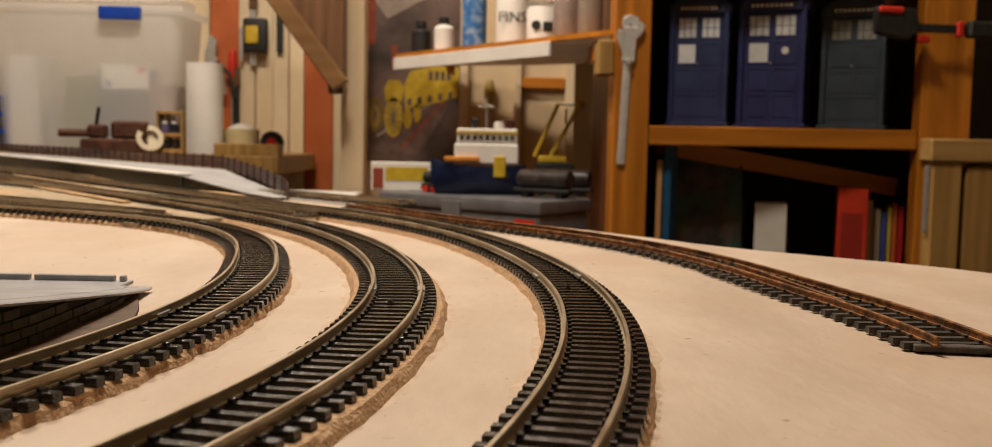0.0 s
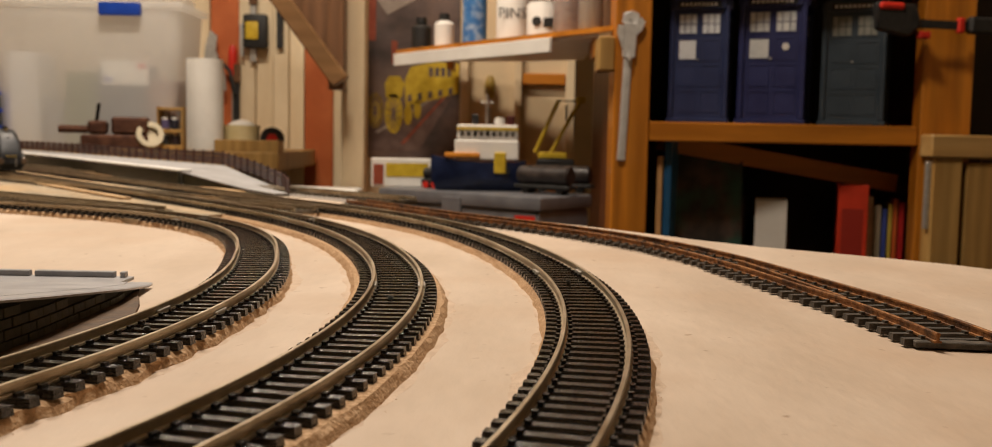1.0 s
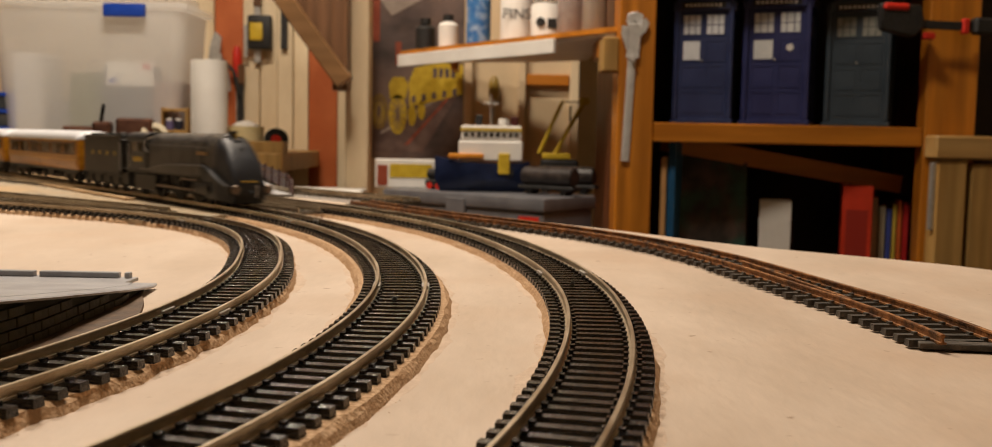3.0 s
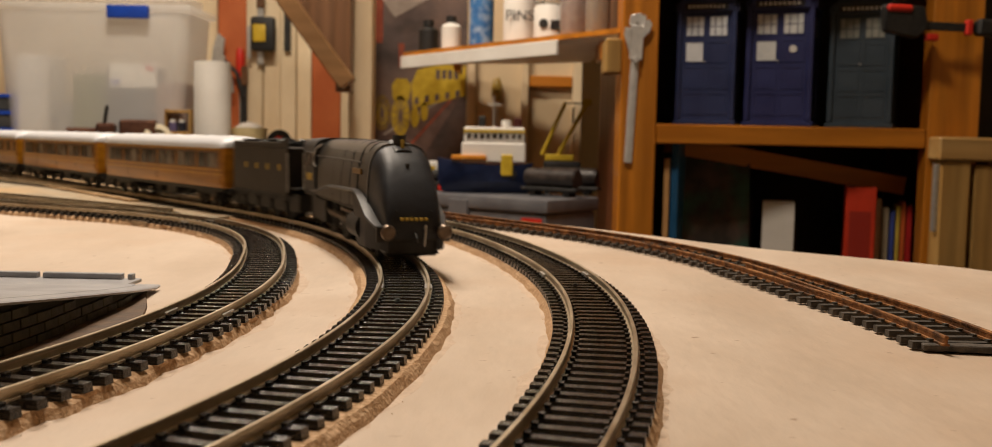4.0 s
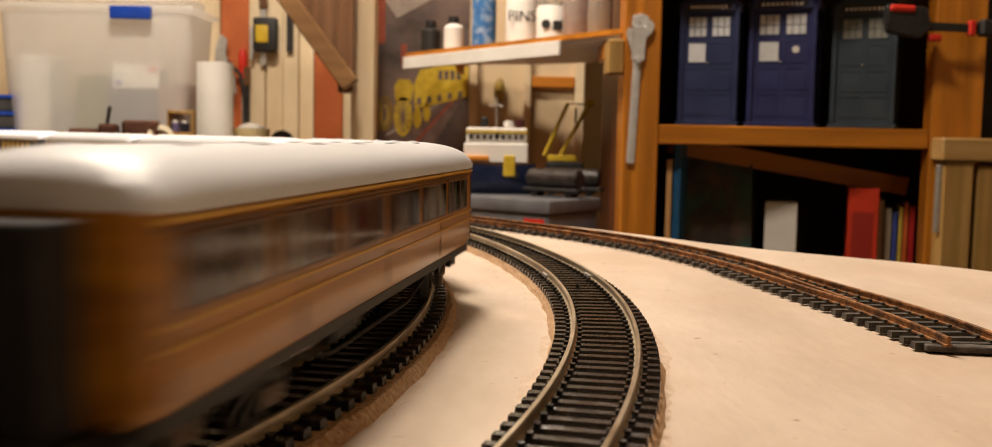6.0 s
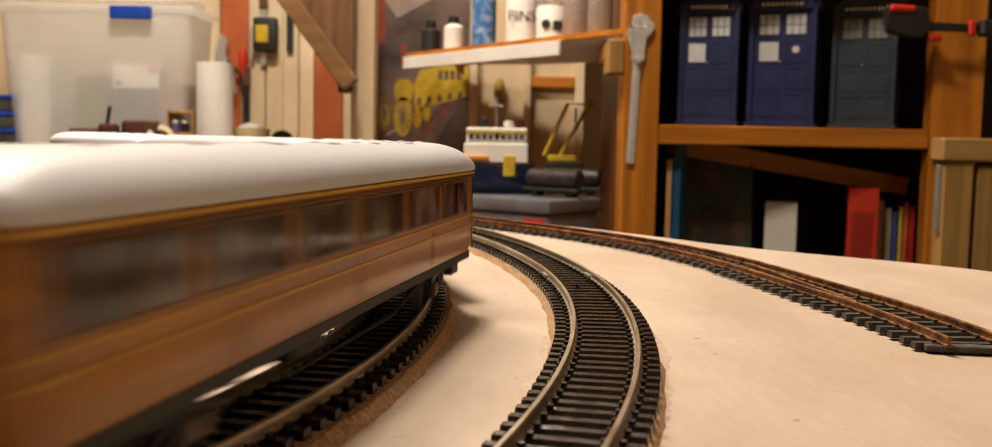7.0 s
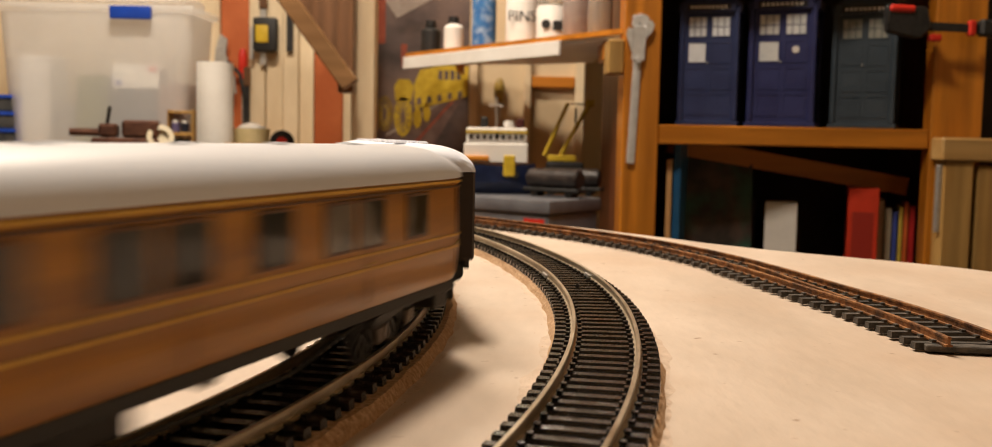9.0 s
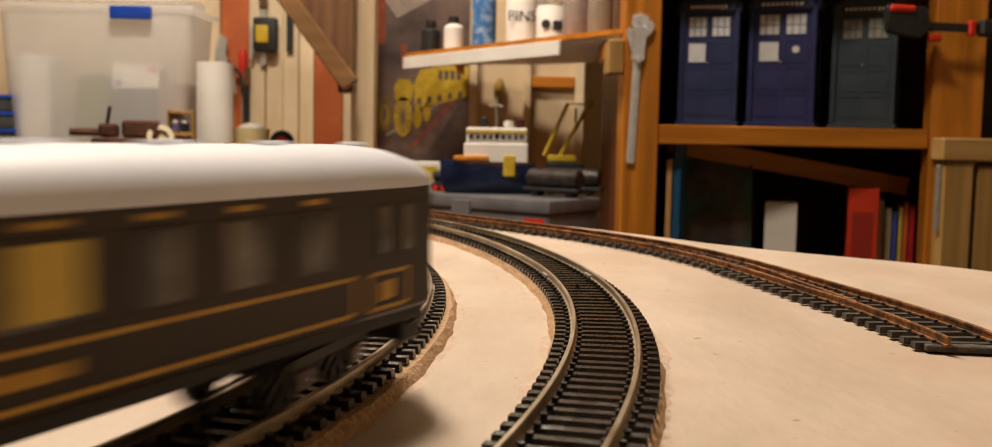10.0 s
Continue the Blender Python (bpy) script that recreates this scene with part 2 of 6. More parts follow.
class Line:
    """A plan line: points sampled every 2 mm along straights and arcs."""

    def __init__(self, cx, cy, r, a0, a1, lead=0.0, tail=0.0, ease=(0.0, 0.0, 0.0)):
        # runs from the far lead-in straight, through angle a0 down to a1 (degrees, clockwise seen from above), then tail straight;
        # ease: how the hand-laid curve opens out past 0.2 rad (square, cube and fourth power of the angle)
        pts = []
        A0, A1 = radians(a0), radians(a1)

        def bend(a):
            u = max(0.0, a - 0.2)
            q = r + ease[0] * u ** 2 + ease[1] * u ** 3 + ease[2] * u ** 4
            return Vector((cx + q * math.cos(a), cy + q * math.sin(a)))
        p0 = bend(A0)
        t0 = (bend(A0 - 0.001) - p0).normalized()
        if lead > 0.9:
            # far approach: a bend of 0.8 m radius to run along the back of the board
            q = p0 - t0 * 0.9
            side = Vector((t0.y, -t0.x))
            c, turn = q + side * 0.8, math.atan2(-t0.y, t0.x)
            rest = lead - 0.9 - 0.8 * turn
            w = Vector((1, 0))
            e = c + Vector((0, 0.8))
            n = int(rest / 0.004)
            pts += [e - w * rest * (1 - k / n) for k in range(n)]
            n = int(0.8 * turn / 0.004)
            pts += [c + Vector((math.sin(turn * k / n), math.cos(turn * k / n))) * 0.8 for k in range(n)]
        run = min(lead, 0.9)
        n = max(2, int(run / 0.002))
        if lead:
            pts += [p0 - t0 * run * (1 - k / n) for k in range(n)]
        arc = r * (A0 - A1)
        n = int(arc / 0.002)
        pts += [bend(A0 - (A0 - A1) * k / n) for k in range(n + 1)]
        t1 = Vector((math.sin(A1), -math.cos(A1)))
        if tail:
            n = max(2, int(tail / 0.002))
            end = pts[-1].copy()
            pts += [end + t1 * tail * k / n for k in range(1, n + 1)]
        self.p = pts
        self.s = [0.0]
        for a, b in zip(pts, pts[1:]):
            self.s.append(self.s[-1] + (b - a).length)
        self.lead = lead
        self.length = self.s[-1]

    def at(self, s):
        s = min(max(s, 0.0), self.length - 1e-6)
        lo = int(np.searchsorted(self.s, s)) - 1
        lo = min(max(lo, 0), len(self.p) - 2)
        f = (s - self.s[lo]) / (self.s[lo + 1] - self.s[lo])
        p = self.p[lo].lerp(self.p[lo + 1], f)
        a, b = self.p[max(lo - 2, 0)], self.p[min(lo + 3, len(self.p) - 1)]
        return p, (b - a).normalized()


def sleeper_mesh(name, mat, half=0.0145, w=0.0034, h=0.0021):
    b = bm_box(-half, half, -w / 2, w / 2, 0, h)
    for v in b.verts:
        if v.co.z > h / 2:
            v.co.y *= 0.86
            v.co.x *= 0.99
    for sx in (-1, 1):
        for o in (-1, 1):
            x = sx * 0.00885 + o * 0.0016
            bm_box(x - 0.0007, x + 0.0007, -0.0010, 0.0010, h, h + 0.0008, bm=b)
    return to_mesh(name, b, mat)


ME_SLEEP = sleeper_mesh("sleeper", M_SLEEP)
ME_OLD = sleeper_mesh("old_sleeper", M_OLDSLEEP)
M_YARDSLEEP = material("weathered_yard_sleeper", (0.07, 0.058, 0.042), (0.19, 0.155, 0.11), 0.75, scale=300, vary=0.3, bump=0.4)
ME_YARD = sleeper_mesh("yard_sleeper", M_YARDSLEEP)
ME_OLDWIDE = sleeper_mesh("timber", M_OLDSLEEP, half=0.0165)


def rail_profile(h0, h1):
    hw, bw, web = 0.00060, 0.0011, 0.00035
    m = h0 + (h1 - h0) * 0.22
    k = h0 + (h1 - h0) * 0.66
    return [(-bw, h0), (bw, h0), (bw, m - 0.0001), (web, m), (web, k), (hw, k + 0.0002), (hw, h1 - 0.0002), (hw * 0.7, h1),
            (-hw * 0.7, h1), (-hw, h1 - 0.0002), (-hw, k + 0.0002), (-web, k), (-web, m), (-bw, m - 0.0001)]


def track(line, label, base=0.003, s0=0.0, s1=None, step=0.0072, pieces=(0, 1e9), cork=True, rail_mat=None, sl_mesh=None,
          sleeper_name="sleeper", group="model railway tracks", cork_half=0.0150, seed=1, ragged=0.0008, residue=True):
    rail_mat = rail_mat or M_RAIL
    sl_mesh = sl_mesh or ME_SLEEP
    s1 = line.length if s1 is None else s1
    rnd = random.Random(seed)
    tr = thing("railway_track", label, "railway track", group=group)
    n = int((s1 - s0) / 0.004)
    fr = []
    for k in range(n + 1):
        p, t = line.at(s0 + (s1 - s0) * k / n)
        fr.append((Vector((p.x, p.y, 0)), Vector((t.y, -t.x, 0)), Vector((0, 0, 1))))
    zt = base + 0.0021
    prof = rail_profile(zt, zt + 0.0030)
    for off in (-0.00885, 0.00885):
        part("rail", bm_sweep([(p + s * off, s, w) for p, s, w in fr], prof), rail_mat, tr, smooth=False)
    if cork:
        b = bmesh.new()
        rings = []
        for i, (p, s, w) in enumerate(fr):
            j = [noise.noise(Vector((i * 0.35, seed * 9.1, q * 3.3))) * ragged + noise.noise(Vector((i * 2.9, seed * 5.3, q * 7.7))) * ragged * 0.6 for q in range(4)]
            prof2 = [(-cork_half - 0.0016 + j[0], 0.0), (-cork_half - 0.0006 + j[0], base * 0.6), (-cork_half + 0.0004 + j[1], base), (cork_half - 0.0004 + j[2], base), (cork_half + 0.0006 + j[3], base * 0.6), (cork_half + 0.0016 + j[3], 0.0)]
            rings.append([b.verts.new(p + s * u + w * v) for u, v in prof2])
        for a, c in zip(rings, rings[1:]):
            for k in range(5):
                b.faces.new((a[k], c[k], c[k + 1], a[k + 1]))
        b.faces.new(rings[0]), b.faces.new(rings[-1][::-1])
        bmesh.ops.recalc_face_normals(b, faces=b.faces[:])
        if residue:
            d = bmesh.new()
            rows = []
            for i, (p, sd, w) in enumerate(fr):
                e = [abs(noise.noise(Vector((i * 0.13, seed * 3.7 + q * 5.1, 0.5)))) * 0.006 + abs(noise.noise(Vector((i * 0.9, seed * 2.7 + q * 5.1, 4.5)))) * 0.0025 for q in range(2)]
                rows.append([d.verts.new(p + sd * u + w * v) for u, v in ((-cork_half - 0.001 - e[0], 0.00003), (-cork_half, 0.0003), (cork_half, 0.0003), (cork_half + 0.001 + e[1], 0.00003))])
            for a, c in zip(rows, rows[1:]):
                for k in range(3):
                    d.faces.new((a[k], c[k], c[k + 1], a[k + 1]))
            bmesh.ops.recalc_face_normals(d, faces=d.faces[:])
            part("glue_residue", d, M_RESIDUE, tr, "thin ragged film of dried glue and cork dust", smooth=False)
        part("cork_underlay", b, M_CORK, tr, "brown granular cork strip under the sleepers", smooth=False)
        # loose cork crumbs along both cut edges
        cv, cf = [], []
        for i in range(int((s1 - s0) / 0.0011)):
            q = s0 + rnd.uniform(0, s1 - s0)
            p, t = line.at(q)
            if p.y > 0.95 or p.y < -0.05:
                continue
            sg = rnd.choice((-1, 1))
            u, z = cork_half + 0.0008 + rnd.expovariate(1100), 0.0
            if rnd.random() < 0.45:
                u, z = cork_half + rnd.uniform(-0.0004, 0.0011), rnd.uniform(0.0, base)
            e = rnd.uniform(0.00010, 0.00030)
            x, y = p.x + t.y * u * sg, p.y - t.x * u * sg
            o = len(cv)
            a = rnd.uniform(0, 6.3)
            for k in range(3):
                cv.append((x + e * math.cos(a + k * 2.1), y + e * math.sin(a + k * 2.1), z))
            cv.append((x, y, z + e * 1.1))
            cf += [(o, o + 1, o + 3), (o + 1, o + 2, o + 3), (o + 2, o, o + 3)]
        me = bpy.data.meshes.new("cork_crumbs")
        me.from_pydata(cv, [], cf)
        me.materials.append(M_CORK)
        cr = new("cork_crumbs", me)
        cr.parent = tr
        tagged(cr, "loose brown cork crumbs", kind="stuff")
    rest_v, rest_f = [], []
    src_v = [v.co.copy() for v in sl_mesh.vertices]
    src_f = [tuple(p.vertices) for p in sl_mesh.polygons]
    s = s0 + 0.003
    while s < s1:
        p, t = line.at(s)
        a = math.atan2(t.y, t.x) - math.pi / 2 + rnd.uniform(-0.012, 0.012)
        m = Matrix.Translation((p.x, p.y, base + rnd.uniform(-0.0001, 0.0001))) @ Matrix.Rotation(a, 4, "Z")
        if pieces[0] <= s <= pieces[1]:
            piece(sleeper_name, sl_mesh, tr, m)
        else:
            o = len(rest_v)
            rest_v += [m @ v for v in src_v]
            rest_f += [tuple(i + o for i in f) for f in src_f]
        s += step
    if rest_v:
        me = bpy.data.meshes.new("far_sleeper_run")
        me.from_pydata(rest_v, [], rest_f)
        me.materials.append(sl_mesh.materials[0])
        ob = new("far_sleeper_run", me)
        ob.parent = tr
        tagged(ob, kind="stuff")
    return tr


LINE_A = Line(-0.5544, 0.3343, 0.4631, 53, -60, lead=0.9, tail=0.2, ease=(0.2463, -0.6627, 0.4029))
LINE_B = Line(-0.5544, 0.3265, 0.5214, 52, -100, lead=2.62, tail=1.6, ease=(0.0955, -0.1993, 0.203))
LINE_C = Line(-0.5765, 0.3369, 0.6085, 50, -60, lead=2.4, tail=0.2, ease=(0.1517, -0.494, 0.4713))
LINE_D = Line(-0.32, 0.290, 0.4606, 66, 0.5, lead=0.05, ease=(0.3953, -0.7749, 0.5073))
FORK = LINE_D.length - 0.1825   # where the old turnout begins on the siding

# where the far straights begin the sleepers are too small to pick apart
track(LINE_A, "curved model track with nickel rails on cork underlay", pieces=(0.75, 1.75), seed=2, ragged=0.0016, cork_half=0.0138)
track(LINE_B, "curved model main line with black sleepers on cork underlay", s1=4.3, pieces=(2.32, 3.55), seed=3, cork_half=0.0166)
track(LINE_C, "outer curved model track with black sleepers on cork", pieces=(2.15, 3.4), step=0.0069, seed=4, cork_half=0.0146)
siding = track(LINE_D, "rusty disused siding track lying on bare plywood", base=0.0006, cork=False, rail_mat=M_RUST, sl_mesh=ME_OLD,
               s1=FORK - 0.0005, pieces=(0.18, 2), step=0.0085, seed=5)
points = track(LINE_D, "rusty disused turnout end with long timbers on bare plywood", base=0.0006, cork=False, rail_mat=M_RUST, sl_mesh=ME_OLDWIDE,
               s0=FORK, pieces=(0, 2), step=0.0086, seed=6)
fr = []
for k in range(60):
    s = FORK + 0.0045 + 0.11 * k / 59
    p, t = LINE_D.at(s)
    off = -0.0005 + 0.0078 * k / 59
    fr.append((Vector((p.x + t.y * off, p.y - t.x * off, 0)), Vector((t.y, -t.x, 0)), Vector((0, 0, 1))))
part("point_blade", bm_sweep(fr, rail_profile(0.0027, 0.0057)), M_RUST, points, "rusty tapered point blade", smooth=False)
p, t = LINE_D.at(LINE_D.length - 0.0035)
part("end_timber", bm_box(-0.014, 0.014, -0.0026, 0.0026, 0, 0.0020, 0.0003, m=pose(p.x, p.y, 0.0006, 0, 0, math.degrees(math.atan2(t.y, t.x)) + 90 - 8)), M_OLDSLEEP, points)

# ---------------------------------------------------------------- shelf unit


def shelf_unit():
    u = thing("shelving_unit", "varnished pine shelving unit holding model boxes and books", "shelving unit")
    y0, y1 = 1.50, 1.80
    part("post", bm_box(0.174, 0.227, y0, y0 + 0.07, -1.0, 0.62, 0.002), M_OAK, u)
    part("post", bm_box(0.627, 0.702, y0, y0 + 0.03, -1.0, 0.62, 0.002), M_OAK, u)
    part("side_panel", bm_box(0.178, 0.198, y0 + 0.071, y1 + 0.06, -1.0, 0.62), M_REDWOOD, u, "dark red-brown stained side panel")
    part("side_panel", bm_box(0.680, 0.698, y0 + 0.031, y1, -1.0, 0.62), M_DKWOOD, u)
    # runs on past the right post as a dark sheet for the shadow there
    part("back_panel", bm_box(0.199, 1.30, y1 + 0.001, y1 + 0.006, -1.0, 0.62), M_SHADEBACK, u)
    part("shelf_edge", bm_box(0.2275, 0.6265, y0 + 0.003, y0 + 0.035, 0.058, 0.087, 0.002), M_OAKH, u)
    part("shelf", bm_box(0.199, 0.679, y0 + 0.036, y1, 0.066, 0.086), M_OAKH, u)
    part("shelf", bm_box(0.199, 0.626, y0 + 0.02, y1, -0.22, -0.19, 0.002), M_OAKH, u)
    # unseen top shelf, added low and forward to shade the boxes beneath
    part("shelf", bm_box(0.2275, 0.6265, y0 - 0.015, y1, 0.345, 0.375, 0.002), M_OAKH, u)
    part("brace", bm_box(-0.195, 0.19, 0, 0.012, -0.014, 0.014, m=pose(0.45, 1.60, 0.028, 0, 9, 0)), M_OAKH, u)
    return u


shelf_unit()

# ---------------------------------------------------------------- the train
M_LOCO = material("dark_grey_loco_paint", (0.017, 0.0185, 0.023), (0.031, 0.034, 0.042), 0.46, metal=0.1, scale=60, spots=(0.012, 0.012, 0.013), spot_scale=40, bump=0.08, bump_scale=300)
# lighter grey for rails, beading and edges; paints the running board's highlight too
M_LOCOTOP = material("lighter_grey_loco_trim", (0.040, 0.040, 0.041), (0.075, 0.075, 0.076), 0.33, metal=0.2, scale=70, bump=0.08)
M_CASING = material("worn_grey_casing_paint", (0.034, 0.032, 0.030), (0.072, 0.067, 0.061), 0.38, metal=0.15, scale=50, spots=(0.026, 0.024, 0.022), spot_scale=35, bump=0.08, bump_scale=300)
# silver of the nose beading; on the casing top it paints the lamp's highlight
M_SHEEN = material("silvery_grey_sheen_paint", (0.075, 0.075, 0.077), (0.15, 0.15, 0.152), 0.30, metal=0.45, scale=70, bump=0.08)
M_BLACK = material("matt_black", (0.008, 0.008, 0.008), (0.022, 0.020, 0.018), 0.55, scale=200, bump=0.2)
M_STEEL = material("bright_steel", (0.46, 0.45, 0.43), (0.60, 0.59, 0.56), 0.38, metal=0.7, scale=200)
M_GOLD = material("gold_lettering", (0.40, 0.27, 0.03), (0.52, 0.36, 0.05), 0.5, metal=0.1, scale=200)
M_BRASS = material("dull_brass", (0.20, 0.11, 0.035), (0.30, 0.18, 0.06), 0.4, metal=0.4, scale=200)
M_TENDER = material("grey_tender_paint", (0.016, 0.0135, 0.0115), (0.027, 0.023, 0.020), 0.45, scale=50, spots=(0.013, 0.011, 0.010), spot_scale=30, spec=0.3)
M_COAL = material("coal", (0.006, 0.006, 0.006), (0.02, 0.02, 0.02), 0.45, scale=200)
M_TEAK = material("teak_panelling", (0.25, 0.094, 0.005), (0.45, 0.192, 0.011), 0.32, scale=55, stretch=(0.25, 1, 3), spots=(0.32, 0.122, 0.006), spot_scale=30, vary=0.1, bump=0.05, coat=0.1)
M_TEAKDARK = material("dark_teak", (0.075, 0.027, 0.005), (0.13, 0.05, 0.009), 0.35, scale=60)
M_LINING = material("ochre_lining", (0.55, 0.29, 0.025), (0.66, 0.38, 0.045), 0.4, scale=200)
M_ROOF = material("pale_grey_roof", (0.64, 0.66, 0.70), (0.72, 0.74, 0.78), 0.42, scale=14, stretch=(0.4, 2, 1), fine=0.04)
M_ROOFWHITE = material("white_roof", (0.80, 0.83, 0.93), (0.86, 0.89, 0.97), 0.5, scale=20, fine=0.03)
# pale patches in the dark colour stand for bright reflections in the glass
M_WINDOW = material("glazing_painted_reflections", (0.012, 0.011, 0.010), (0.24, 0.205, 0.165), 0.10, scale=90, stretch=(1, 1, 0.4), lo=0.45, hi=0.66)
M_BLIND = material("cream_window_blind", (0.70, 0.48, 0.07), (0.80, 0.57, 0.11), 0.5, scale=60)
M_UMBER = material("umber_paint", (0.028, 0.016, 0.009), (0.045, 0.026, 0.014), 0.38, scale=50, spec=0.35)
M_BUFFER = material("worn_buffer", (0.10, 0.07, 0.05), (0.22, 0.17, 0.13), 0.4, metal=0.8, scale=200)

RAIL_TOP = 0.0081
SIDE = Matrix.Rotation(math.pi / 2, 4, "X")   # turns an outline drawn in (x, y) upright into (x, z)


def mm(*v):
    return [a * MM for a in v]


def loft(stations, n=15, e=0.55, caps=True):
    """Body shell: stations of (x, half width, top, bottom, squareness) in mm, arched across."""
    b = bmesh.new()
    rings = []
    for x, w, zt, zb, q in stations:
        ring = []
        for k in range(n + 1):
            a = math.pi * k / n
            c, s = math.cos(a), math.sin(a)
            ring.append(b.verts.new(mm(x, w * math.copysign(abs(c) ** q, c), zb + (zt - zb) * s ** q)))
        rings.append(ring)
    for a, c in zip(rings, rings[1:]):
        for k in range(n):
            b.faces.new((a[k], a[k + 1], c[k + 1], c[k]))
        b.faces.new((a[0], c[0], c[n], a[n]))
    if caps:
        b.faces.new(rings[0])
        b.faces.new(rings[-1][::-1])
    bmesh.ops.recalc_face_normals(b, faces=b.faces[:])
    return b


def bmm(x0, x1, y0, y1, z0, z1, bev=0.0, bm=None):
    return bm_box(x0 * MM, x1 * MM, y0 * MM, y1 * MM, z0 * MM, z1 * MM, bev * MM, bm)


def wheelset_mesh(name, r, spokes, tread=2.2):
    """Two flanged wheels on an axle along y, centred on the axle."""
    b = bm_cyl(1.2 * MM, 17 * MM, Matrix.Rotation(math.pi / 2, 4, "X") @ Matrix.Translation((0, 0, -8.5 * MM)), 10)
    R, seg = r * MM, 2 * spokes
    radii = [0.0009, R * 0.22, R * 0.84, R]
    for sy in (-1, 1):
        m = Matrix.Translation((0, sy * 8.6 * MM, 0)) @ Matrix.Rotation(math.pi / 2 * -sy, 4, "X")
        w = bmesh.new()
        rs = [[w.verts.new((a * math.cos(2 * math.pi * (k + 0.5) / seg), a * math.sin(2 * math.pi * (k + 0.5) / seg), 0)) for k in range(seg)] for a in radii]
        for i in range(3):
            for k in range(seg):
                if i == 1 and k % 2:
                    continue
                j = (k + 1) % seg
                w.faces.new((rs[i][k], rs[i][j], rs[i + 1][j], rs[i + 1][k]))
        g = bmesh.ops.extrude_face_region(w, geom=w.faces[:])
        bmesh.ops.translate(w, vec=(0, 0, tread * MM), verts=[v for v in g["geom"] if isinstance(v, bmesh.types.BMVert)])
        for v in w.verts:
            if v.co.z < 0.0001 and v.co.xy.length > R * 0.99:
                v.co.xy *= 1 + 0.0008 / R
            if R * 0.1 < v.co.xy.length < R * 0.9 and v.co.z > 0.001:
                v.co.z -= 0.0006
        bmesh.ops.recalc_face_normals(w, faces=w.faces[:])
        bmesh.ops.transform(w, matrix=m @ Matrix.Translation((0, 0, -0.001)), verts=w.verts)
        join(b, w)
    return to_mesh(name, b, M_BLACK)


ME_DRIVER = wheelset_mesh("driving_wheelset", 13.2, 16)
ME_WHEEL = wheelset_mesh("wheelset", 7.0, 8)
ME_TWHEEL = wheelset_mesh("tender_wheelset", 8.0, 10)
SPIN = []      # (wheelset, local place, running radius)
SWING = []     # (bogie, vehicle, distance of its pivot behind the front end)
RODS = []


def wheel(name, me, parent, x, z, r):
    ob = piece(name, me, parent, pose(x * MM, 0, z * MM))
    SPIN.append((ob, Vector((x * MM, 0, z * MM)), r * MM))
    return ob


def running_line(x):
    """Height in mm of the sweeping running board at x mm from the front."""
    x = -x
    if x < 46:
        t = x / 46
        return 13 + 15 * (3 * t * t - 2 * t ** 3) ** 0.8
    if x < 92:
        return 28 - 1.2 * ((x - 46) / 46)
    t = min(1, (x - 92) / 45)
    return 26.8 - 5.3 * (3 * t * t - 2 * t ** 3)


def skirt_half(x):
    x = -x
    return 11.5 + 6.3 * min(1, (x / 16)) ** 0.6 if x < 16 else 17.8


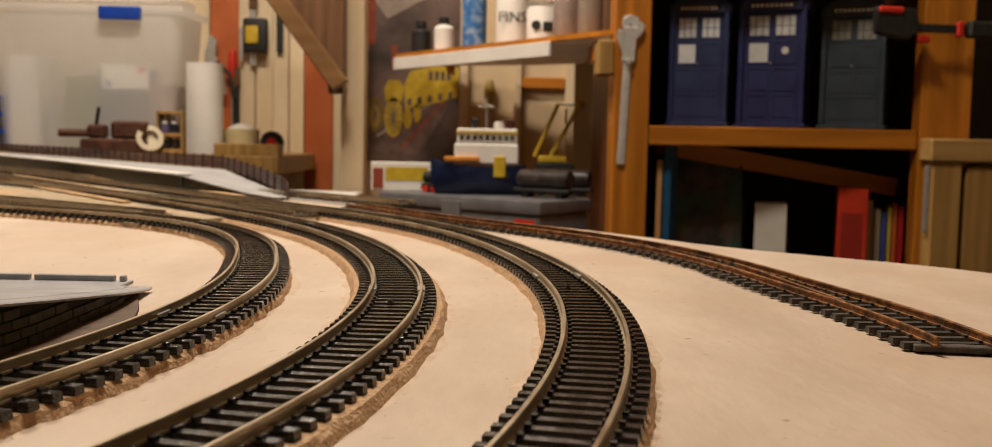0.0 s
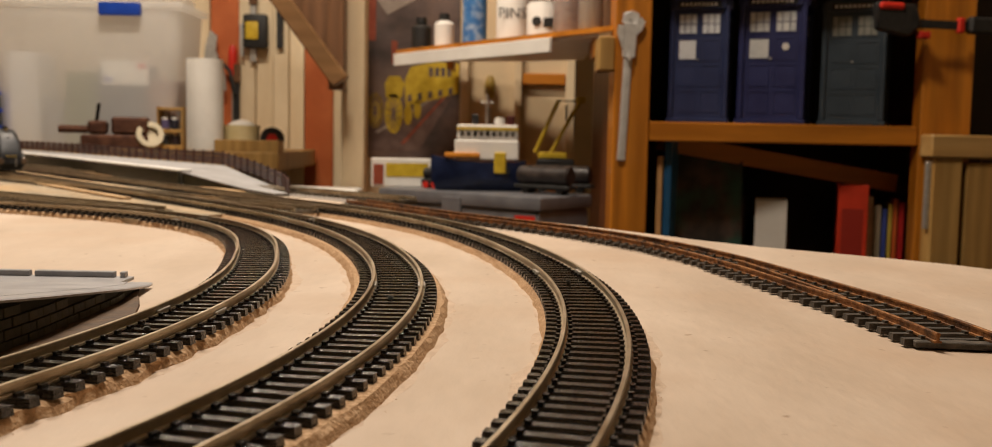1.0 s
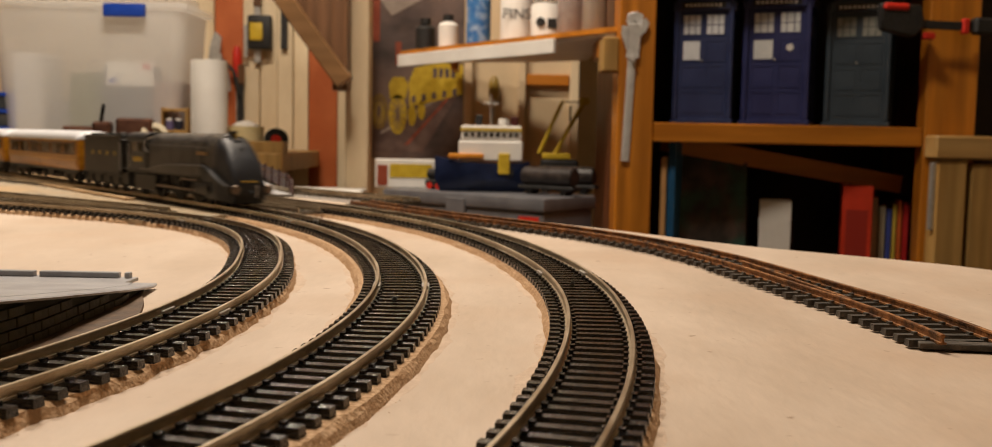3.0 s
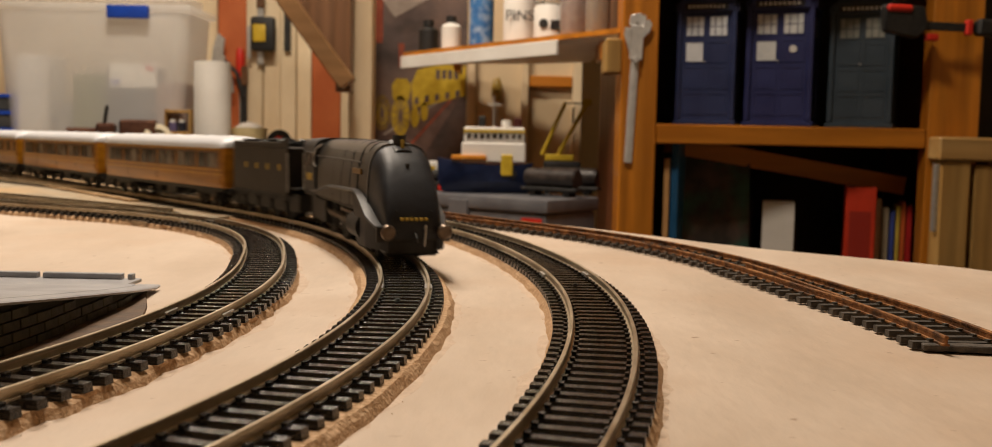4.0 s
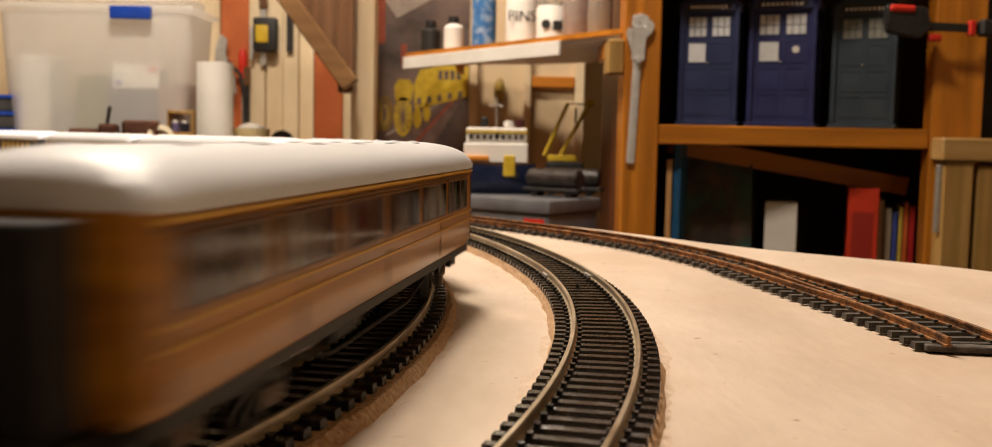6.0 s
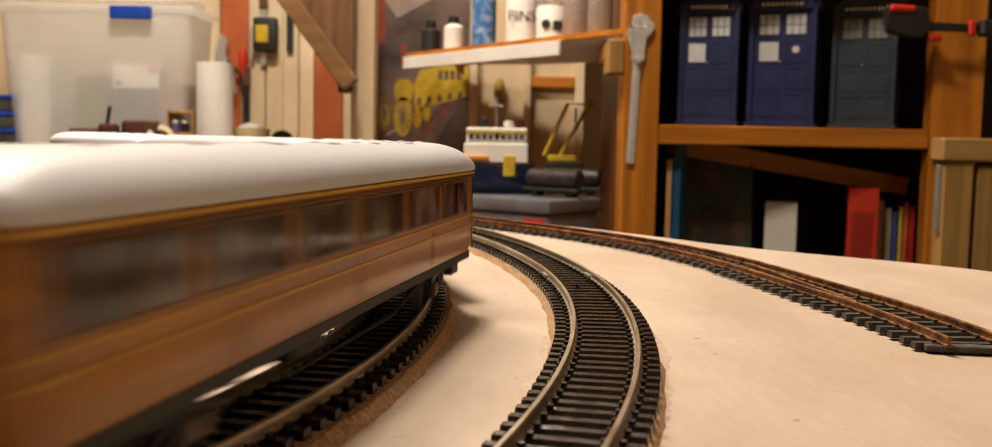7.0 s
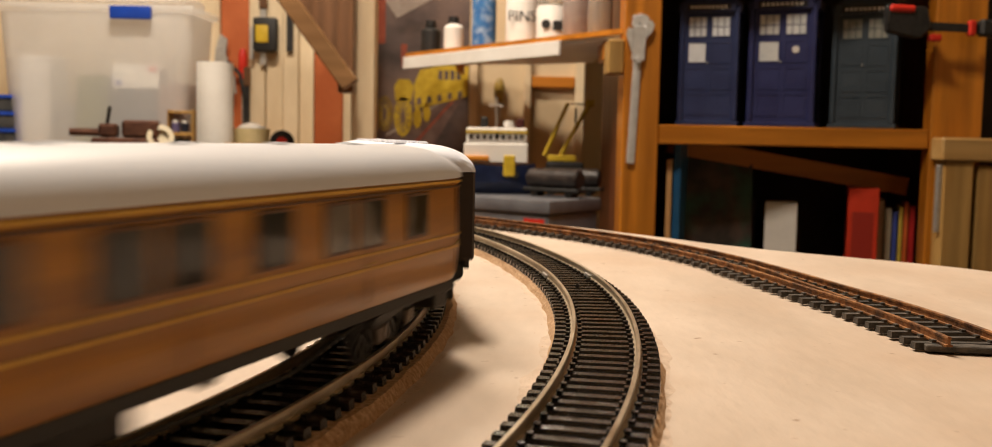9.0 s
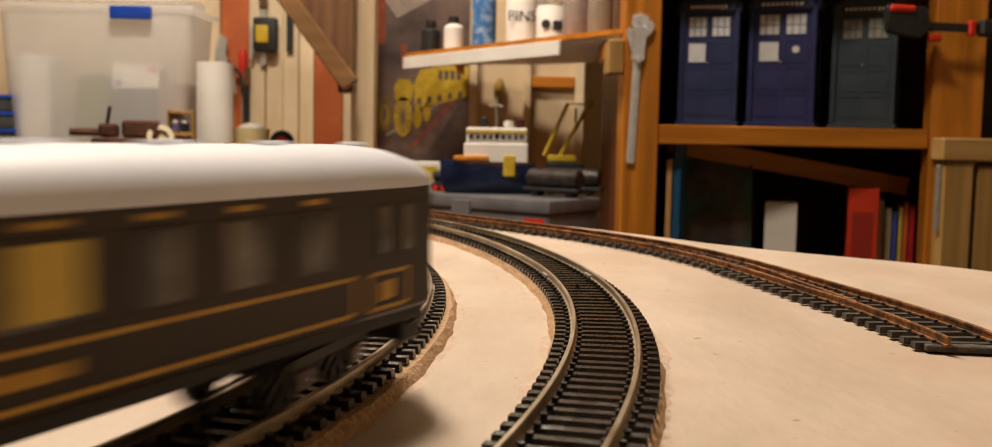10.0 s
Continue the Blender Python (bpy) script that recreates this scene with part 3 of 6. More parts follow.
def locomotive():
    u = thing("steam_locomotive", "dark grey streamlined model steam locomotive", "locomotive")
    shell = [(0.0, 11.8, 17.5, 10, 0.32), (-3, 12.2, 24.5, 11, 0.34), (-8, 12.8, 33.5, 13, 0.38), (-14, 13.3, 41, 16, 0.43), (-20, 13.8, 46.0, 18, 0.48), (-27, 14.3, 49.2, 20, 0.54),
             (-36, 14.8, 50.4, 20, 0.57), (-60, 15.4, 50.8, 20, 0.57), (-100, 16.0, 50.8, 20, 0.55), (-132, 16.8, 50.6, 20, 0.52)]
    part("nose_casing", loft(shell[:6], 20), M_LOCO, u, "dark slate wedge-shaped nose casing")
    part("boiler_casing", loft(shell[5:], 20), M_CASING, u, "worn mid-grey streamlined boiler casing")
    # paler cap over the casing: the highlight along the boiler is in its colour
    part("casing_top", loft([(x - 0.2, w * 0.86, zt + 0.25, zt - 11, 0.66) for x, w, zt, zb, q in shell[6:]], 14), M_SHEEN, u, "silvery grey casing top with a painted highlight")
    part("nose_beading", loft([(-26.4, 14.75, 49.7, 20, 0.54), (-27.6, 14.75, 49.7, 20, 0.54)], 20), M_SHEEN, u, "silvery worn edge where nose and casing meet")
    for x in (-46, -62, -78, -94, -110):
        part("casing_band", loft([(x, 15.45 + (-x - 50) * 0.012, 51.2, 20, 0.57), (x - 0.7, 15.45 + (-x - 50) * 0.012, 51.2, 20, 0.57)], 20), M_LOCO, u)
    for sy in (-1, 1):
        # skirt plate under the sweep of the running board
        b = bmesh.new()
        cols = []
        for k in range(25):
            x = -k * 2.0
            z1 = running_line(x)
            z0 = 5.0 if x > -34 else 5.0 + (z1 - 7) * min(1, (-34 - x) / 12)
            hw = skirt_half(x) - 0.3
            cols.append([b.verts.new(mm(x, sy * (hw + o), z)) for o, z in ((0, z0), (0.15, (z0 + z1) / 2), (-0.5, z1), (-1.6, z1), (-1.0, z0))])
        for a, c in zip(cols, cols[1:]):
            for i in range(5):
                j = (i + 1) % 5
                b.faces.new((a[i], a[j], c[j], c[i]))
        b.faces.new(cols[0]), b.faces.new(cols[-1][::-1])
        bmesh.ops.recalc_face_normals(b, faces=b.faces[:])
        part("skirt", b, M_LOCO, u)
        fr = []
        for k in range(70):
            x = -k * 2.0
            fr.append((Vector(mm(x, sy * (skirt_half(x) - 1.6), running_line(x))), Vector((0, sy, 0)), Vector((0, 0, 1))))
        # lighter than the skirt below: the bright highlight along it is painted in
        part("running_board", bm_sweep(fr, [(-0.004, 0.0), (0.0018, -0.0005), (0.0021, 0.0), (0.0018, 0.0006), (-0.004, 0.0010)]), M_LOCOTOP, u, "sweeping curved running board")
        bf = bm_cyl(1.5 * MM, 5 * MM, pose(*mm(-1, sy * 12.2, 13.0), 0, 90, 0), 14)
        bm_cyl(3.4 * MM, 1.0 * MM, pose(*mm(4, sy * 12.2, 13.0), 0, 90, 0), 20, bf, r2=2.7 * MM)
        part("buffer", bf, M_BUFFER, u, "round worn metal buffer")
        part("nameplate", bmm(-56, -38, sy * 15.0 - 0.5, sy * 15.0 + 0.5, 35.5, 38.0, 0.2), M_BRASS, u, "small gold nameplate with unreadable lettering")
        # cab side with its window openings
        cs = bm_prism([(-128, 21.5), (-158, 21.5), (-158, 33), (-155, 34.5), (-155, 42.5), (-158, 44), (-159, 46), (-128, 46)], 0.8)
        bmesh.ops.scale(cs, vec=(MM, MM, MM), verts=cs.verts)
        bmesh.ops.transform(cs, matrix=Matrix.Translation((0, sy * 0.0173 + 0.0004, 0)) @ SIDE, verts=cs.verts)
        cab = part("cab_side", cs, M_LOCO, u, smooth=False)
        part("cab_window", bmm(-141.5, -133.5, sy * 17.45 - 0.6, sy * 17.45 + 0.6, 35.5, 43.2, 0.3), M_WINDOW, cab)
        part("cab_window", bmm(-153, -144, sy * 17.45 - 0.6, sy * 17.45 + 0.6, 35.5, 43.2, 0.3), M_WINDOW, cab)
        part("window_beading", bmm(-131.5, -130.3, sy * 17.5 - 0.75, sy * 17.5 + 0.75, 34, 45, 0.2), M_LOCOTOP, cab)
        for k in range(4):
            part("number_bar", bmm(-138.0 - k * 3.8, -135.2 - k * 3.8, sy * 17.4 - 0.65, sy * 17.4 + 0.65, 27.2, 31.2, 0.15), M_GOLD, cab)
        part("cab_beading", bm_tube([mm(-119, sy * 15.4, 48.0), mm(-125, sy * 17.0, 46.2), mm(-128.6, sy * 18.1, 43.0), mm(-128.8, sy * 18.3, 37.5), mm(-124.5, sy * 18.2, 35.6)], 0.45 * MM, 6), M_STEEL, u, "pale metal beading at the cab front")
        part("handrail", bm_tube([mm(-36, sy * 15.3, 41), mm(-60, sy * 16.2, 41.5), mm(-128, sy * 17.3, 41.5)], 0.35 * MM, 6), M_LOCOTOP, u)
        part("grab_rail", bm_tube([mm(-159, sy * 17.6, 20), mm(-159, sy * 17.6, 42)], 0.35 * MM, 6), M_STEEL, u)
        part("cylinder_casing", bm_cyl(6.0 * MM, 24 * MM, pose(*mm(-52, sy * 13.5, 12.5), 0, 90, 0), 18, bev=0.4 * MM), M_BLACK, u)
        part("slide_bar", bmm(-78, -52, sy * 15.0 - 0.7, sy * 15.0 + 0.7, 16.2, 17.6, 0.2), M_BUFFER, u)
        rod = part("coupling_rod", bmm(-40, 40, -0.5, 0.5, -1.0, 1.0, 0.2), M_BUFFER, u)
        RODS.append((rod, Vector(mm(-102.6, sy * 12.0, 13.2)), 4.2 * MM, 13.2 * MM, 0.0 if sy > 0 else math.pi / 2))
        crank = part("connecting_rod", bmm(0, 42, -0.4, 0.4, -0.8, 0.8, 0.2), M_BUFFER, u)
        RODS.append((crank, Vector(mm(-102.6, sy * 13.2, 13.2)), 4.2 * MM, 13.2 * MM, 0.0 if sy > 0 else math.pi / 2))
        part("front_step", bmm(-6, -2, sy * 9.5 - 2, sy * 9.5 + 2, 3.2, 4.0, 0.2), M_BLACK, u)
        part("frame_plate", bmm(-150, -4, sy * 6.5 - 0.5, sy * 6.5 + 0.5, 6, 21), M_BLACK, u)
        part("lamp_iron", bmm(-3, -1.5, sy * 7.5 - 0.5, sy * 7.5 + 0.5, 19.0, 22.0, 0.2), M_BLACK, u)
    part("cab_roof", loft([(-128, 17.4, 51.4, 44, 0.55), (-162, 17.4, 51.2, 44, 0.55)], 16), M_LOCO, u)
    part("cab_front", bmm(-133, -131, -16.5, 16.5, 21, 45), M_BLACK, u)
    part("cab_floor", bmm(-164, -131, -16, 16, 18, 21), M_BLACK, u)
    part("trailing_truck", bmm(-158, -122, -13.0, 13.0, 4.5, 17.5, 0.6), M_BLACK, u, "black trailing truck frame under the cab")
    part("running_plate", bmm(-160, -30, -15.5, 15.5, 18.6, 20.6), M_BLACK, u)
    ch = bm_lathe([(3.3 * MM, 0), (3.1 * MM, 2.5 * MM), (2.8 * MM, 4 * MM), (3.0 * MM, 6.8 * MM), (3.2 * MM, 7.4 * MM), (2.2 * MM, 7.4 * MM), (2.0 * MM, 5 * MM)], 20, pose(*mm(-28, 0, 46.0)) @ Matrix.Diagonal((1.25, 1.0, 1, 1)))
    part("chimney", ch, M_BLACK, u, "short black oval chimney")
    part("chimney_fairing", loft([(-20, 4.2, 47.0, 44.5, 0.7), (-24, 5.0, 48.6, 45, 0.7), (-34, 5.2, 51.5, 46, 0.7)], 12), M_LOCO, u)
    part("whistle", bm_cyl(0.8 * MM, 4 * MM, pose(*mm(-22.5, 0, 47.5)), 10), M_GOLD, u, "brass whistle before the chimney")
    part("buffer_beam", bmm(-3.5, -0.5, -16, 16, 8.5, 15.5, 0.4), M_BLACK, u)
    part("front_guard", bmm(-14, -2.5, -11.5, 11.5, 2.2, 9.5, 1.2), M_BLACK, u)
    hook = bm_tube([mm(-1, 0, 12), mm(3, 0, 12), mm(4.5, 0, 10.5), mm(3.6, 0, 8.6)], 0.6 * MM, 8)
    part("coupling_hook", hook, M_BLACK, u)
    part("brake_pipe", bm_tube([mm(-0.5, 4.5, 14), mm(2, 4.5, 15.5), mm(2.8, 4.2, 12), mm(2, 3.8, 7)], 0.55 * MM, 8), M_STEEL, u)
    for k in range(6):
        part("number_bar", bmm(-2.0, 0.7, -6.2 + k * 2.1, -4.8 + k * 2.1, 17.6, 18.9, 0.1), M_GOLD, u)
    seam = bm_tube([mm(-8.0, -9, 31.9), mm(-7.6, 0, 32.3), mm(-8.0, 9, 31.9)], 0.25 * MM, 6)
    part("door_seam", seam, M_BLACK, u)
    part("lamp_bracket", bmm(-14.6, -12.6, -0.8, 0.8, 37.5, 41.5, 0.2), M_BLACK, u)
    # the body behind the cylinders is drawn out to its full length
    for ob in u.children_recursive:
        if ob.name.startswith(("coupling_rod", "connecting_rod")):
            continue
        for v in ob.data.vertices:
            if v.co.x < -0.06:
                v.co.x = -0.06 + (v.co.x + 0.06) * 1.33
    for x in (-65.3, -102.6, -139.9):
        wheel("driving_wheelset", ME_DRIVER, u, x, 13.2, 13.2)
    bogie = part("leading_bogie", bmm(-15, 15, -5.5, 5.5, 5, 9, 0.4), M_BLACK, u)
    bogie.matrix_basis = pose(*mm(-34, 0, 0))
    wheel("wheelset", ME_WHEEL, bogie, -12.5, 7.0, 7.8)
    wheel("wheelset", ME_WHEEL, bogie, 12.5, 7.0, 7.8)
    SWING.append((bogie, u, 0.034))
    wheel("wheelset", ME_TWHEEL, u, -176, 8.0, 8.5)
    return u


def tender():
    u = thing("tender", "grey model locomotive tender filled with coal", "tender")
    L = 98
    body = bmm(-L, -2, -16.6, 16.6, 15.5, 44.5, 0.5)
    part("tank", body, M_TENDER, u)
    for sy in (-1, 1):
        b = bm_prism([(-2, 44.5), (-L, 44.5), (-L, 46.5), (-L + 3, 47.5), (-14, 47.5), (-6, 50.5), (-2, 50.5)], 0.9)
        bmesh.ops.scale(b, vec=(MM, MM, MM), verts=b.verts)
        bmesh.ops.transform(b, matrix=Matrix.Translation((0, sy * 0.0158 + 0.00045, 0)) @ SIDE, verts=b.verts)
        part("side_raising", b, M_TENDER, u, smooth=False)
        part("top_lip", bmm(-L, -14, sy * 15.9 - 0.7, sy * 15.9 + 0.7, 47.2, 47.9, 0.2), M_LOCOTOP, u, "pale grey top edge")
        for k in range(4):
            x = -14.0 - k * 19.2
            part("gold_mark", bmm(x - 3.2, x, sy * 16.65 - 0.2, sy * 16.65 + 0.2, 30.5, 34.3, 0.1), M_GOLD, u)
        fr = bmm(-L + 4, -6, sy * 12.5 - 0.6, sy * 12.5 + 0.6, 6.5, 15.5, 0.3)
        part("side_frame", fr, M_BLACK, u)
        for x in (-13, -37, -61, -85):
            part("axlebox", bmm(x - 3, x + 3, sy * 13.2 - 1.3, sy * 13.2 + 1.3, 5.5, 12, 0.5), M_BLACK, u)
            part("leaf_spring", bmm(x - 8, x + 8, sy * 13.0 - 0.8, sy * 13.0 + 0.8, 12.4, 13.6, 0.3), M_BLACK, u)
        part("footplate", bmm(-L - 0.5, -1.5, sy * 16.6 - 0.6, sy * 16.6 + 0.6, 14.3, 15.7, 0.2), M_BLACK, u)
        part("grab_rail", bm_tube([mm(-1, sy * 17, 18), mm(-1, sy * 17, 42)], 0.35 * MM, 6), M_STEEL, u)
    rnd = random.Random(5)
    b = bmesh.new()
    for k in range(150):
        x, y = rnd.uniform(-78, -8), rnd.uniform(-13, 13)
        z = 45.2 + 4.0 * (1 - (y / 15) ** 2) * (1 - ((x + 40) / 60) ** 2) + rnd.uniform(-0.5, 0.5)
        r = rnd.uniform(1.2, 2.3)
        q = bmesh.ops.create_icosphere(b, subdivisions=1, radius=r * MM)
        bmesh.ops.transform(b, matrix=Matrix.Translation(mm(x, y, z)) @ Matrix.Rotation(rnd.uniform(0, 3), 4, "X") @ Matrix.Diagonal((1, 0.8, 0.7, 1)), verts=q["verts"])
    part("coal_load", b, M_COAL, u, "heap of black coal lumps", smooth=False)
    part("drag_box", bmm(-6, 9, -13.5, 13.5, 6.0, 17.0, 0.5), M_BLACK, u)
    part("fall_plate", bmm(-3, 10, -15.0, 15.0, 19.5, 20.6, 0.2), M_BLACK, u)
    part("coal_bulkhead", bmm(-82, -80, -15.5, 15.5, 44, 49.5, 0.3), M_TENDER, u)
    part("underframe", bmm(-L + 3, -1, -11, 11, 5.5, 15.6), M_BLACK, u)
    part("filler_dome", bm_cyl(5 * MM, 5 * MM, pose(*mm(-90, 0, 44)), 18, bev=0.8 * MM), M_TENDER, u)
    for x in (-13, -37, -61, -85):
        wheel("wheelset", ME_TWHEEL, u, x, 8.0, 8.5)
    part("coupling_bar", bmm(-L - 6, -L + 2, -1, 1, 7, 8.2, 0.2), M_BLACK, u)
    return u


def bogie_part(u, x):
    bg = part("bogie", bmm(-20, 20, -8, 8, 8.2, 10.0, 0.3), M_BLACK, u)
    bg.matrix_basis = pose(x * MM, 0, 0)
    for sy in (-1, 1):
        b = bm_prism([(-19, 9.5), (-17, 5.5), (-13, 4.2), (-9, 6.0), (-5, 9.0), (5, 9.0), (9, 6.0), (13, 4.2), (17, 5.5), (19, 9.5), (17, 11), (-17, 11)], 1.4)
        bmesh.ops.scale(b, vec=(MM, MM, MM), verts=b.verts)
        bmesh.ops.transform(b, matrix=Matrix.Translation((0, sy * 0.0128 + 0.0007, 0)) @ SIDE, verts=b.verts)
        part("bogie_frame", b, M_BLACK, bg, smooth=False)
        for q in (-13, 13):
            part("axlebox", bmm(q - 2, q + 2, sy * 13.8 - 0.8, sy * 13.8 + 0.8, 5, 9, 0.4), M_BUFFER, bg)
    wheel("wheelset", ME_WHEEL, bg, -13, 7.0, 7.8)
    wheel("wheelset", ME_WHEEL, bg, 13, 7.0, 7.8)
    SWING.append((bg, u, -x * MM))
    return bg


def roof_part(u, L, mat, hw=18.6, ribs=0, label=""):
    st = [(-0.5, hw - 1.8, 46.0, 42.6, 0.85), (-1.5, hw - 0.6, 47.8, 42.4, 0.82), (-5, hw - 0.2, 49.6, 42.2, 0.8), (-10, hw, 50.6, 42.1, 0.78), (-16, hw, 51.0, 42.1, 0.78)]
    st += [(-L - x, w, zt, zb, q) for x, w, zt, zb, q in st[::-1]]
    rf = part("roof", loft(st, 22), mat, u, label)
    for sy in (-1, 1):
        part("gutter", bmm(-L + 8, -8, sy * 17.2 - 0.3, sy * 17.2 + 0.3, 44.9, 45.4, 0.1), mat, rf)
    return rf


def teak_coach(pattern, vents, label, brake=False):
    """pattern: window widths and gaps in mm from the front end; vents: roof ventilator spots."""
    L = 250.0
    u = thing("railway_coach", label, "railway coach", group="teak coaches")
    hw = 17.9
    st = [(-0.6, hw - 1.6, 14.5), (-2.2, hw - 0.4, 14.0), (-6, hw, 14), (-L + 6, hw, 14), (-L + 2.2, hw - 0.4, 14.0), (-L + 0.6, hw - 1.6, 14.5)]
    b = bmesh.new()
    rings = []
    for x, w, z0 in st:
        out = [(w - 1.6, z0), (w - 0.5, z0 + 3), (w, z0 + 8), (w, 30), (w - 0.4, 43.0)]
        ring = [b.verts.new(mm(x, y, z)) for y, z in out] + [b.verts.new(mm(x, -y, z)) for y, z in out[::-1]]
        rings.append(ring)
    for a, c in zip(rings, rings[1:]):
        for k in range(10):
            b.faces.new((a[k], a[(k + 1) % 10], c[(k + 1) % 10], c[k]))
    b.faces.new(rings[0]), b.faces.new(rings[-1][::-1])
    bmesh.ops.recalc_face_normals(b, faces=b.faces[:])
    body = part("body", b, M_TEAK, u, "varnished teak panelled coach body")
    roof_part(u, L, M_ROOF, label="smooth pale grey domed roof")
    for x in vents:
        part("roof_vent", bm_box(-0.0022, 0.0022, -0.0012, 0.0012, 0, 0.0013, 0.0004, m=pose(*mm(-x, 5.5 if int(x) % 2 else -5.5, 50.0))), M_ROOF, u)
    for sy in (-1, 1):
        y = sy * hw
        for z, t, mat in ((41.2, 0.35, M_LINING), (26.8, 0.34, M_LINING), (23.6, 0.34, M_LINING), (16.0, 0.3, M_LINING), (39.9, 0.25, M_TEAKDARK)):
            dy = 0.10 if z > 17 else -1.15
            part("lining", bmm(-L + 3, -3, y + sy * dy - 0.15, y + sy * dy + 0.15, z - t, z + t), mat, body, "thin ochre lining" if mat is M_LINING else "")
        x = -9.0
        for w, g, tall in pattern:
            z0, z1 = (28.8, 38.6) if tall else (30.5, 38.6)
            fr = part("window_frame", bmm(x - w - 0.7, x + 0.7, y - 0.28, y + 0.28, z0 - 0.7, z1 + 0.7, 0.15), M_TEAKDARK, body)
            part("pane", bmm(x - w, x, y - 0.36, y + 0.36, z0, z1, 0.1), M_WINDOW, fr, "dark glossy window pane with pale painted reflections")
            x -= w + g
        for x in (-5.5, -60, -124, -190, -L + 5.5):
            part("door_handle", bmm(x - 1.4, x + 0.2, y - 0.55, y + 0.55, 24.4, 25.0, 0.1), M_GOLD, body)
            part("door_line", bmm(x - 0.2, x + 0.2, y - 0.12, y + 0.12, 16, 40.5), M_TEAKDARK, body)
        part("solebar", bmm(-L + 2, -2, sy * 15.6 - 0.9, sy * 15.6 + 0.9, 11.5, 14.2, 0.2), M_BLACK, u)
        tr = bm_tube([mm(-62, sy * 13.5, 10.5), mm(-92, sy * 13.5, 5.2), mm(-164, sy * 13.5, 5.2), mm(-194, sy * 13.5, 10.5)], 0.5 * MM, 6)
        part("truss_rod", tr, M_BLACK, u)
        for ex in (0.6, -L - 3.4):
            part("buffer", bm_cyl(2.4 * MM, 2.8 * MM, pose(*mm(ex, sy * 11.5, 11.8), 0, 90, 0), 14), M_BLACK, u)
    part("underframe", bmm(-L + 3, -3, -14.8, 14.8, 11.7, 14.1), M_BLACK, u)
    part("battery_box", bmm(-118, -98, -12, 12, 5.6, 11.6, 0.5), M_BLACK, u)
    part("dynamo", bm_cyl(3 * MM, 10 * MM, pose(*mm(-150, 4, 7.5), 90, 0, 0), 14), M_BLACK, u)
    for ex in (-0.2, -L + 0.2):
        s = 1 if ex > -10 else -1
        part("gangway", bmm(min(ex, ex + s * 7.5), max(ex, ex + s * 7.5), -9.0, 9.0, 13.8, 41.5, 0.4), M_BLACK, u)
        part("draw_gear", bmm(min(ex, ex + s * 9.5), max(ex, ex + s * 9.5), -10.0, 10.0, 4.5, 13.6, 0.6), M_BLACK, u)
    bogie_part(u, -38)
    bogie_part(u, -L + 38)
    return u


